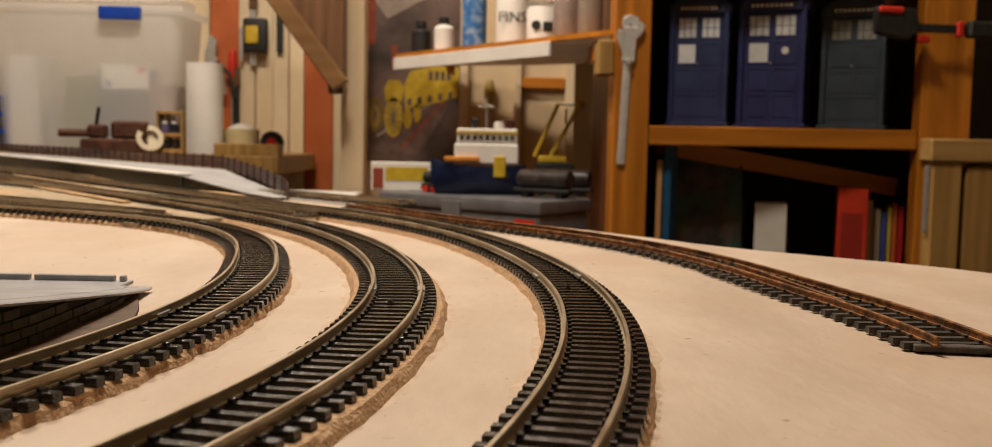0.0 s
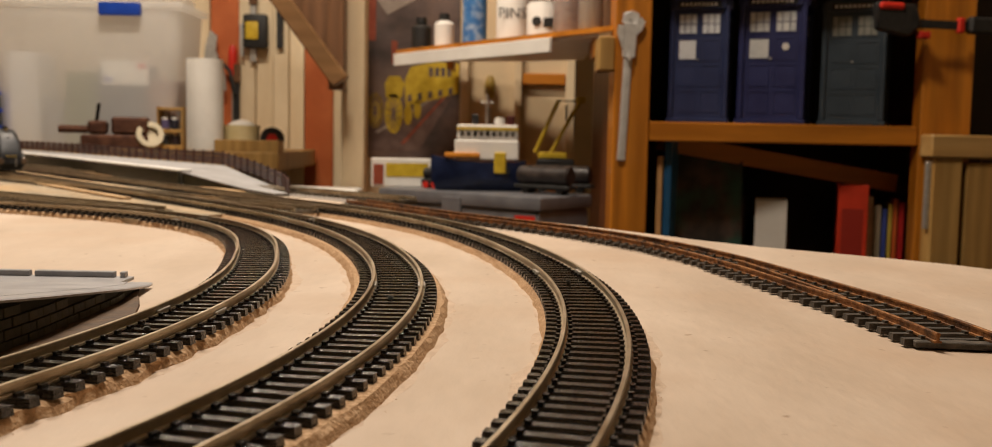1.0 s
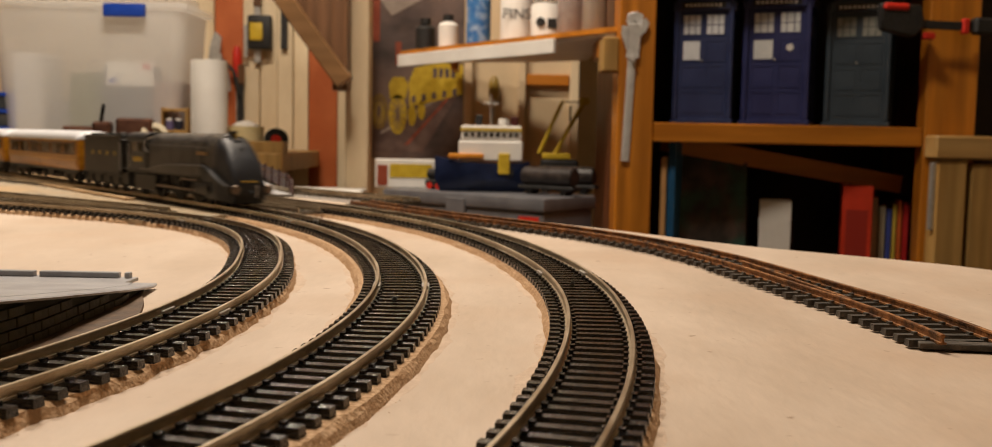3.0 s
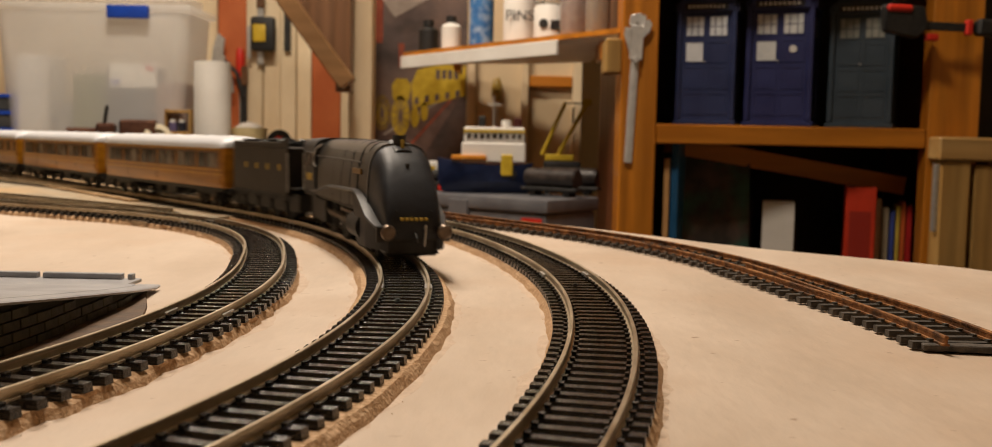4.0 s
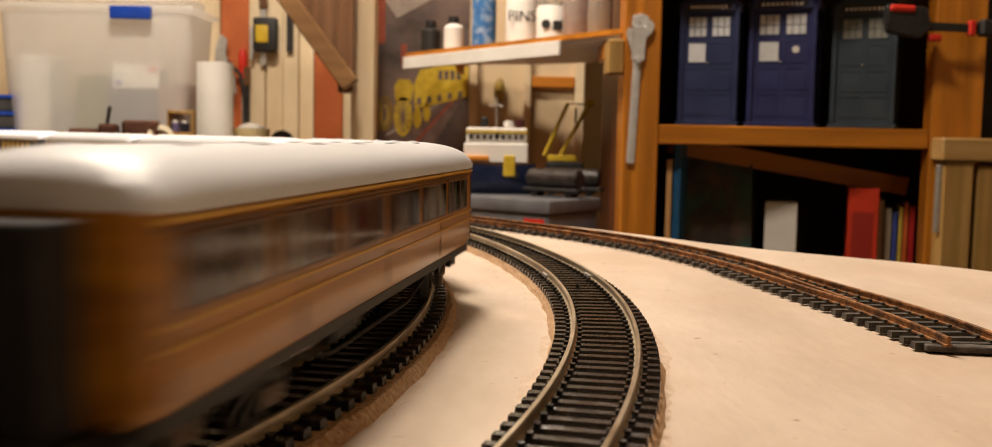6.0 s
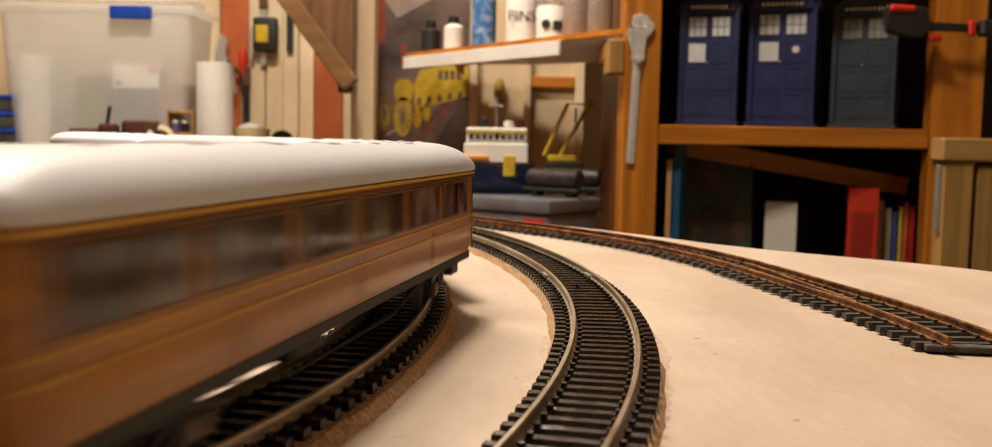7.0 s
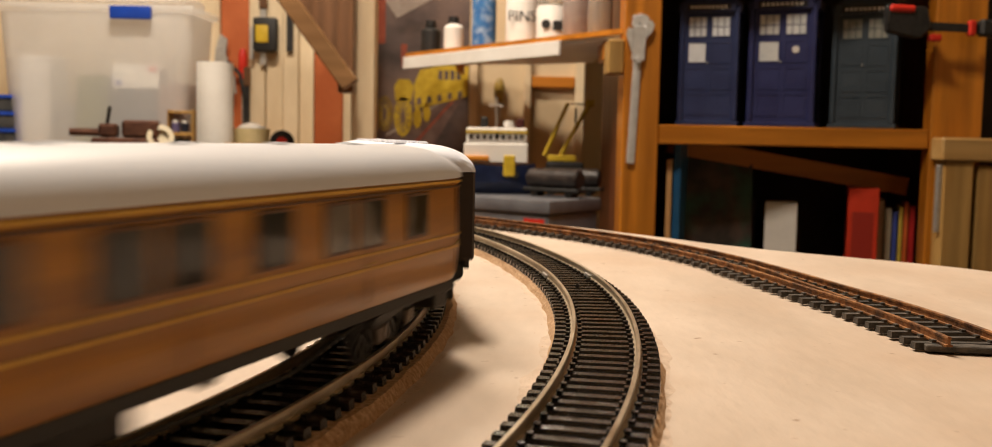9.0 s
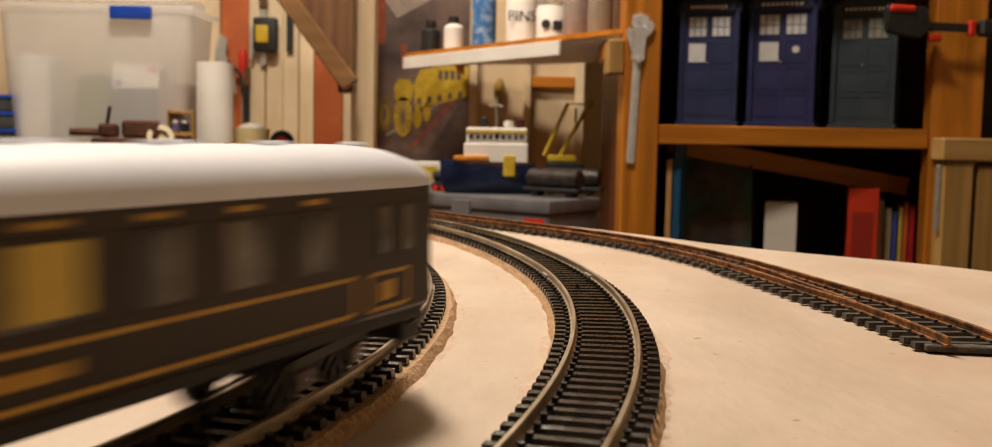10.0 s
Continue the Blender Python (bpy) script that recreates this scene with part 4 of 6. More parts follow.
def pullman_coach():
    L = 256.0
    u = thing("railway_coach", "umber brown parlour coach with cream blinds, white roof and gold lining", "railway coach")
    hw = 17.9
    b = bmm(-L + 0.6, -0.6, -hw, hw, 15, 43, 0.8)
    body = part("body", b, M_UMBER, u, "dark umber painted coach body")
    roof_part(u, L, M_ROOFWHITE, label="bright white roof with ventilators")
    for k in range(16):
        part("roof_vent", bm_box(-0.003, 0.003, -0.0018, 0.0018, 0, 0.0016, 0.0006, m=pose(*mm(-14 - k * 15.2, 4.5 if k % 2 else -4.5, 50.1))), M_ROOFWHITE, u)
    for sy in (-1, 1):
        y = sy * hw
        for xa, xb in ((-28, -12), (-L + 34, -34), (-L + 12, -L + 28)):
            for z in (24.4, 17.0):
                part("lining", bmm(xa, xb, y - 0.15, y + 0.15, z - 0.4, z + 0.4), M_LINING, body, "gold lining of a side panel")
            for x in (xa, xb):
                part("lining", bmm(x - 0.4, x + 0.4, y - 0.16, y + 0.16, 17.0, 24.4), M_LINING, body, "gold lining of a side panel")
        for k in range(9):
            x = -36.0 - k * 20.6
            part("fascia_mark", bmm(x - 10, x - 4, y - 0.15, y + 0.15, 40.0, 41.0), M_LINING, body)
        part("crest", bmm(-24, -18, y - 0.2, y + 0.2, 18.6, 22.6, 0.1), M_LINING, body, "small gold crest")
        part("crest", bmm(-L + 18, -L + 24, y - 0.2, y + 0.2, 18.6, 22.6, 0.1), M_LINING, body, "small gold crest")
        part("name_panel", bmm(-L / 2 - 22, -L / 2 + 22, y - 0.18, y + 0.18, 19.6, 21.8, 0.1), M_LINING, body, "gold bar of unreadable lettering")
        x = -36.0
        for k in range(9):
            fr = part("window_frame", bmm(x - 15.0, x + 0.6, y - 0.26, y + 0.26, 26.4, 39.0, 0.15), M_UMBER, body)
            if k < 6:
                part("pane", bmm(x - 14.4, x, y - 0.31, y + 0.31, 27.0, 38.4, 0.1), M_WINDOW, fr, "dark glossy window pane with pale painted reflections")
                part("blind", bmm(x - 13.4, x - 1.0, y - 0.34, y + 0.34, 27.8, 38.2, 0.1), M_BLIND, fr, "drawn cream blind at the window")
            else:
                part("pane", bmm(x - 12.4, x - 3.0, y - 0.34, y + 0.34, 27.0, 38.4, 0.1), M_WINDOW, fr, "dark glossy window pane with pale painted reflections")
            x -= 20.6
        for x in (-9, -19, -L + 15, -L + 25):
            fr = part("window_frame", bmm(x - 5.4, x + 0.6, y - 0.26, y + 0.26, 27.9, 39.0, 0.15), M_UMBER, body)
            part("pane", bmm(x - 4.6, x - 0.2, y - 0.34, y + 0.34, 28.6, 38.4, 0.1), M_WINDOW, fr)
        part("solebar", bmm(-L + 2, -2, sy * 15.6 - 0.9, sy * 15.6 + 0.9, 12.4, 15.0, 0.2), M_BLACK, u)
        part("truss_rod", bm_tube([mm(-62, sy * 13.5, 10.5), mm(-92, sy * 13.5, 5.2), mm(-164, sy * 13.5, 5.2), mm(-194, sy * 13.5, 10.5)], 0.5 * MM, 6), M_BLACK, u)
        for ex in (0.6, -L - 3.4):
            part("buffer", bm_cyl(2.4 * MM, 2.8 * MM, pose(*mm(ex, sy * 11.5, 11.8), 0, 90, 0), 14), M_BLACK, u)
    part("underframe", bmm(-L + 3, -3, -14.8, 14.8, 11.8, 14.9), M_BLACK, u)
    part("battery_box", bmm(-132, -112, -12.5, 12.5, 5.4, 11.7, 0.5), M_BLACK, u)
    for ex in (-0.2, -L + 0.2):
        s = 1 if ex > -10 else -1
        part("gangway", bmm(min(ex, ex + s * 7.5), max(ex, ex + s * 7.5), -9.0, 9.0, 13.8, 41.5, 0.4), M_BLACK, u)
        part("draw_gear", bmm(min(ex, ex + s * 9.5), max(ex, ex + s * 9.5), -10.0, 10.0, 4.5, 13.6, 0.6), M_BLACK, u)
    bogie_part(u, -38)
    bogie_part(u, -L + 38)
    return u


PAIR = [(4.5, 2.2, 1), (12.0, 2.4, 1), (12.0, 5.5, 1)]
PAT1 = PAIR * 8
PAT2 = [(6.0, 14.0, 1), (6.0, 1.2, 1), (6.0, 20.0, 1), (6.0, 1.2, 1), (6.0, 16.0, 1), (7.0, 1.2, 1), (7.0, 20.0, 1), (7.0, 1.2, 1), (7.0, 16.0, 1), (6.0, 1.2, 1), (6.0, 18.0, 1), (6.0, 1.2, 1), (6.0, 24.0, 1), (3.5, 5.0, 1)]
PAT3 = [(12.0, 14.0, 1), (12.0, 3.5, 1), (12.0, 14.0, 1)] * 3 + [(12.0, 18.0, 1), (4.0, 6.0, 1)]


def fits(pat):
    x, out = 9.0, []
    for w, g, t in pat:
        if x + w > 242:
            break
        out.append((w, g, t))
        x += w + g
    return out


TRAIN = []     # (vehicle, distance of its front behind the head of the train, pivots behind its own front)
loco = locomotive()
TRAIN.append((loco, 0.0, 0.055, 0.145))
tend = tender()
TRAIN.append((tend, 0.212, 0.016, 0.080))
FIRST = 0.326
PITCH = 0.272
for k, (pat, text) in enumerate(((PAT1, "varnished teak model coach with pale grey roof behind the tender"), (PAT1, "varnished teak model coach with many windows and grey roof"),
                                 (PAT2, "varnished teak model coach with paired windows set far apart"), (PAT3, "varnished teak model brake coach with blank panelled end"))):
    c = teak_coach(fits(pat), [20 + 17 * i for i in range(13)], text)
    TRAIN.append((c, FIRST + k * PITCH, 0.038, 0.218))
TRAIN.append((pullman_coach(), FIRST + 4 * PITCH, 0.038, 0.218))

# distance of the train's head past the start of the curve, by time
KNOTS = [(0.0, -0.846), (1.2, -0.484), (1.8, -0.3015), (2.5, -0.0900), (3.8, 0.3220), (4.5, 0.5360), (5.5, 0.8560), (6.8, 1.2400), (7.7, 1.5100), (8.6, 1.7860), (9.3, 2.0110), (9.5, 2.0765), (10.0, 2.2370)]


def travelled(t):
    """Monotone cubic through the knots."""
    T = [a for a, _ in KNOTS]
    S = [b for _, b in KNOTS]
    h = [b - a for a, b in zip(T, T[1:])]
    d = [(S[i + 1] - S[i]) / h[i] for i in range(len(h))]
    g = [d[0]] + [2 * d[i - 1] * d[i] / (d[i - 1] + d[i]) for i in range(1, len(d))] + [d[-1]]
    i = min(max(int(np.searchsorted(T, t)) - 1, 0), len(h) - 1)
    u = (t - T[i]) / h[i]
    return (S[i] * (1 + 2 * u) * (1 - u) ** 2 + g[i] * h[i] * u * (1 - u) ** 2 + S[i + 1] * u * u * (3 - 2 * u) - g[i + 1] * h[i] * u * u * (1 - u))


def motions():
    """The train runs along its line; bogies swing, wheels turn and rods go round."""
    head = {}
    for ob, back, a, b in TRAIN:
        rows = []
        for k in range(101):
            t = k / 10
            s = LINE_B.lead + travelled(t) - back
            pf, _ = LINE_B.at(s - a)
            pr, _ = LINE_B.at(s - b)
            w = (pf - pr).normalized()
            o = pf + w * a
            ang = math.degrees(math.atan2(w.y, w.x))
            head[ob.name, k] = ang
            rows.append((t, pose(o.x, o.y, RAIL_TOP, 0, 0, ang)))
        walk(ob, rows)
    back_of = {ob.name: back for ob, back, _, _ in TRAIN}
    for bg, u, off in SWING:
        rows = []
        at = bg.matrix_basis.translation.copy()
        for k in range(101):
            t = k / 10
            _, w = LINE_B.at(LINE_B.lead + travelled(t) - back_of[u.name] - off)
            d = math.degrees(math.atan2(w.y, w.x)) - head[u.name, k]
            d = (d + 180) % 360 - 180
            rows.append((t, pose(at.x, at.y, at.z, 0, 0, d)))
        walk(bg, rows)
    start = travelled(0)
    for ob, at, r in SPIN:
        walk(ob, [(k / 30, Matrix.Translation(at) @ Matrix.Rotation(((travelled(k / 30) - start) / r) % (2 * math.pi), 4, "Y")) for k in range(301)])
    for ob, at, throw, r, phase in RODS:
        rows = []
        for k in range(301):
            a = (travelled(k / 30) - start) / r + phase
            rows.append((k / 30, Matrix.Translation(at + Vector((math.cos(a) * throw, 0, -math.sin(a) * throw)))))
        walk(ob, rows)


# ---------------------------------------------------------------- yard, platform and ramp on the baseboard
M_PLATFORM = material("pale_grey_platform_card", (0.29, 0.29, 0.295), (0.40, 0.40, 0.41), 0.6, scale=40, fine=0.05)
M_COPING = material("white_platform_coping", (0.66, 0.65, 0.63), (0.76, 0.75, 0.73), 0.5, scale=40)
M_FENCE = material("brown_plastic_fence", (0.045, 0.013, 0.009), (0.085, 0.026, 0.018), 0.45, scale=80)
M_BRICK = material("dark_green_grey_stone", (0.026, 0.026, 0.014), (0.052, 0.049, 0.027), 0.6, scale=120, vary=0.2, bump=0.4)
M_MORTAR = material("dark_mortar", (0.018, 0.018, 0.011), (0.030, 0.029, 0.018), 0.8, scale=100)
M_RAMP = material("blue_grey_paving", (0.30, 0.305, 0.33), (0.42, 0.425, 0.45), 0.42, scale=60, spots=(0.36, 0.36, 0.37), spot_scale=30, bump=0.15)
M_STRIP = material("bare_wood_strip", (0.40, 0.25, 0.12), (0.55, 0.37, 0.20), 0.7, scale=30, stretch=(1, 6, 1))

ground = solid("yard_ground", bm_prism([(-0.40, 0.755), (-0.30, 0.70), (-0.225, 0.64), (-0.185, 0.70), (-0.215, 0.80), (-0.30, 0.95), (-0.55, 1.22), (-0.95, 1.62), (-1.5, 1.72), (-2.4, 1.72),
                                        (-2.4, 1.2), (-1.15, 1.125)], 0.0036), M_GROUND, "weathered brown and grey ballasted yard ground", "ground", kind="stuff", smooth=False)
LINE_E = Line(-0.542, 0.331, 0.479, 54, 50, lead=0.9)
LINE_F = Line(-0.53, 0.34, 0.55, 47, 44, lead=0.9)
LINE_G = Line(-0.60, 0.37, 0.72, 46, 43, lead=0.9)
for ln, text, sd in ((LINE_E, "weathered yard track between the curves", 11), (LINE_F, "weathered yard track half sunk in ballast", 12), (LINE_G, "weathered track beside the platform", 13)):
    track(ln, text, cork=False, base=0.0028, sl_mesh=ME_YARD, pieces=(0.6, 0.9), seed=sd)
for off, a, b in ((-0.024, 0.10, 0.75), (0.026, 0.05, 0.65), (0.10, 0.15, 0.6)):
    p0, t0 = LINE_B.at(LINE_B.lead - a)
    p1, _ = LINE_B.at(LINE_B.lead - b)
    n0 = Vector((t0.y, -t0.x)) * -off
    mid, ln = (p0 + p1) / 2 + n0, (p1 - p0).length
    solid("wood_strip", bm_box(-ln / 2, ln / 2, -0.004, 0.004, 0.0036, 0.0056, 0.0004), M_STRIP, "thin bare wooden strip glued along the track", "wood strip",
          m=pose(mid.x, mid.y, 0, 0, 0, math.degrees(math.atan2(t0.y, t0.x))), group="wooden strips beside the tracks")


def station_platform():
    u = thing("station_platform", "long pale grey model station platform with brown fence", "platform")
    f = [(-0.96, 1.86), (-0.62, 1.43), (-0.315, 1.02)]
    b = [(-0.33, 1.235), (-0.68, 1.66), (-1.04, 2.06)]
    z = 0.019
    part("deck", bm_prism(f + b, 0.016, Matrix.Translation((0, 0, 0.003))), M_PLATFORM, u, smooth=False)
    for a, c in zip(f, f[1:]):
        a, c = Vector(a), Vector(c)
        d = (c - a).normalized()
        m = (a + c) / 2
        part("front_wall", bm_box(-(c - a).length / 2, (c - a).length / 2, -0.0030, -0.0004, 0, 0.0185, m=pose(m.x, m.y, 0, 0, 0, math.degrees(math.atan2(d.y, d.x)))), M_BRICK, u, "dark stone platform face", smooth=False)
    # ramp: drops from the deck's end to the tip
    fc = [(-0.314, 1.019, z), (-0.275, 0.990, 0.0125), (-0.238, 0.966, 0.0065), (-0.208, 0.955, 0.0030)]
    bc = [(-0.329, 1.236, z), (-0.270, 1.110, 0.0125), (-0.222, 1.020, 0.0065), (-0.193, 0.962, 0.0030)]
    for name, lo, hi, mat, inset in (("ramp_wall", 0.0, -0.0012, M_BRICK, 0.0012), ("ramp", -0.0011, 0.0, M_PLATFORM, 0.0)):
        r = bmesh.new()
        rows = []
        for (fx, fy, fz), (gx, gy, gz) in zip(fc, bc):
            fy, gx = fy + inset, gx - inset
            rows.append([r.verts.new(v) for v in ((fx, fy, fz + hi), (gx, gy, gz + hi), (gx, gy, gz + lo if lo else 0.0), (fx, fy, fz + lo if lo else 0.0))])
        for a, c in zip(rows, rows[1:]):
            for k in range(4):
                j = (k + 1) % 4
                r.faces.new((a[k], a[j], c[j], c[k]))
        r.faces.new(rows[0]), r.faces.new(rows[-1][::-1])
        bmesh.ops.recalc_face_normals(r, faces=r.faces[:])
        part(name, r, mat, u, smooth=False)
    # white coping stones along the front edge
    for (a, c) in zip(f, f[1:]):
        a, c = Vector(a), Vector(c)
        n = 9
        for k in range(n):
            p, q = a.lerp(c, k / n), a.lerp(c, (k + 1) / n)
            d = (q - p).normalized()
            ang = math.degrees(math.atan2(d.y, d.x))
            m = (p + q) / 2
            part("coping_stone", bm_box(-(q - p).length / 2 + 0.0002, (q - p).length / 2 - 0.0002, -0.0045, 0.012, 0, 0.002, 0.0003, m=pose(m.x, m.y, z + 0.0002, 0, 0, ang)), M_COPING, u)
    path = [Vector(p) for p in b[::-1]] + [Vector((-0.262, 1.11)), Vector((-0.205, 0.985)), Vector((-0.193, 0.955))]
    hs = [z, z, z, 0.012, 0.005, 0.001]
    for (a, c, ha, hc) in zip(path, path[1:], hs, hs[1:]):
        L = (c - a).length
        n = max(2, int(L / 0.028))
        pts = [(a.lerp(c, k / n), ha + (hc - ha) * k / n) for k in range(n + 1)]
        for (p, h), (q, g) in zip(pts, pts[1:]):
            part("fence_post", bm_box(p.x - 0.0011, p.x + 0.0011, p.y - 0.0011, p.y + 0.0011, h, h + 0.0175), M_FENCE, u)
            for dz in (0.004, 0.0085, 0.0135):
                fr = [(Vector((*w, e + dz)), Vector((0, 0, 1)), Vector((q - p).to_3d()).cross(Vector((0, 0, 1))).normalized()) for w, e in ((p, h), (q, g))]
                part("fence_rail", bm_sweep(fr, [(-0.0021, -0.0004), (0.0021, -0.0004), (0.0021, 0.0004), (-0.0021, 0.0004)]), M_FENCE, u, smooth=False)
    return u


station_platform()


def near_platform():
    """End of a small platform that ramps down beside the inner curve."""
    u = thing("platform_ramp", "blue-grey model platform ramp with dark stone sides", "platform")
    H = 0.0190

    def top_z(y):
        return H if y < 0.236 else H - (H - 0.0020) * (y - 0.236) / 0.147

    def right_x(y):
        return -0.1285 - 0.40 * max(0.0, 0.29 - y) ** 1.5 - 0.10 * max(0.0, y - 0.345)
    ys = [0.02, 0.14, 0.20, 0.236, 0.262, 0.29, 0.32, 0.345, 0.365, 0.381]
    b = bmesh.new()
    rows = [[b.verts.new((right_x(y) - 0.0015, y, 0)), b.verts.new((right_x(y) - 0.0015, y, top_z(y) - 0.0012)), b.verts.new((-0.30, y, top_z(y) - 0.0012)), b.verts.new((-0.30, y, 0))] for y in ys]
    for a, c in zip(rows, rows[1:]):
        for k in range(4):
            j = (k + 1) % 4
            b.faces.new((a[k], a[j], c[j], c[k]))
    b.faces.new(rows[0]), b.faces.new(rows[-1][::-1])
    bmesh.ops.recalc_face_normals(b, faces=b.faces[:])
    part("core", b, M_MORTAR, u, smooth=False)
    b = bmesh.new()
    rows = []
    for y in ys + [0.387]:
        x, z = right_x(y) + 0.0018, top_z(min(y, 0.381))
        rows.append([b.verts.new(v) for v in ((x, y, z - 0.0011), (x + 0.0003, y, z - 0.0004), (x - 0.0004, y, z), (x - 0.0085, y, z), (x - 0.0087, y, z - 0.0003), (x - 0.0093, y, z - 0.0003),
                                              (x - 0.0095, y, z), (-0.30, y, z), (-0.30, y, z - 0.0011))])
    for a, c in zip(rows, rows[1:]):
        for k in range(8):
            b.faces.new((a[k], c[k], c[k + 1], a[k + 1]))
        b.faces.new((a[8], c[8], c[0], a[0]))
    b.faces.new(rows[0][::-1]), b.faces.new(rows[-1])
    bmesh.ops.recalc_face_normals(b, faces=b.faces[:])
    part("paving", b, M_RAMP, u, "blue-grey paving with a paler coping edge", smooth=False)
    part("end_slab", bm_box(-0.30, -0.1455, 0.3905, 0.4085, 0.0, 0.0013, 0.0002), M_RAMP, u, "thin blue-grey slab at the ramp's foot")
    for x0, x1 in ((-0.262, -0.1862), (-0.1840, -0.1520), (-0.1497, -0.1475)):
        part("low_wall", bm_box(x0, x1, 0.4040, 0.4072, 0.0012, 0.0036, 0.0003), M_RAMP, u)
    # thin dark brown strip between the platform's foot and the inner track
    c = bmesh.new()
    rows = []
    for k in range(30):
        y = 0.10 + 0.275 * k / 29
        xi = -0.5544 + math.sqrt(0.4631 ** 2 - (y - 0.3343) ** 2) - 0.0150
        f = 1.0 if k < 20 else (29 - k) / 9
        x0 = right_x(y) - 0.0010
        x1 = x0 + max(0.0004, (xi - x0) * f)
        rows.append([c.verts.new(v) for v in ((x0, y, 0.00005), (x0, y, 0.0010), (x1, y, 0.0010), (x1 + 0.0003, y, 0.00005))])
    for a, d in zip(rows, rows[1:]):
        for k in range(3):
            c.faces.new((a[k], d[k], d[k + 1], a[k + 1]))
    bmesh.ops.recalc_face_normals(c, faces=c.faces[:])
    part("ground_strip", c, material("dark_brown_strip", (0.07, 0.038, 0.020), (0.13, 0.075, 0.04), 0.7, scale=120, bump=0.3), u, "thin dark brown strip at the platform's foot", smooth=False)
    # stone courses on the side
    me = to_mesh("stone", bm_box(-0.0006, 0.0006, -0.0040, 0.0040, -0.0014, 0.0014, 0.0002), M_BRICK)
    rnd = random.Random(3)
    for row in range(6):
        z = 0.0018 + row * 0.0031
        y = 0.10 + (row % 2) * 0.0042
        while y < 0.376:
            if z + 0.0014 < top_z(y + 0.004) - 0.0012:
                d = (right_x(y + 0.002) - right_x(y - 0.002)) / 0.004
                piece("stone", me, u, pose(right_x(y) - 0.0013 + rnd.uniform(-0.00015, 0.00015), y, z, 0, 0, -math.degrees(math.atan(d))))
            y += 0.0084
    return u


near_platform()

# small track details: joiners, track pins, loose grit
jm = bm_box(-0.0014, 0.0014, -0.0045, 0.0045, 0, 0.0016, 0.0002)
ME_JOIN = to_mesh("rail_joiner", jm, M_STEEL)
pin = bm_cyl(0.0010, 0.0013, None, 10, bev=0.0003)
ME_PIN = to_mesh("track_pin", pin, M_BLACK)


def on_line(line, s, off, z):
    p, t = line.at(s)
    return pose(p.x + t.y * off, p.y - t.x * off, z, 0, 0, math.degrees(math.atan2(t.y, t.x)) - 90)


tracks = [o for o in scene.objects if o.name.startswith("railway_track")]
for tr, ln, ss in ((tracks[1], LINE_B, (2.78, 3.06)), (tracks[2], LINE_C, (2.86, 3.12)), (tracks[0], LINE_A, (1.02, 1.36))):
    for s in ss:
        for off in (-0.00885, 0.00885):
            piece("rail_joiner", ME_JOIN, tr, on_line(ln, s, off, 0.0051))
        piece("track_pin", ME_PIN, tr, on_line(ln, s + 0.028, 0.001, 0.0051))

# ---------------------------------------------------------------- the shelf unit's contents


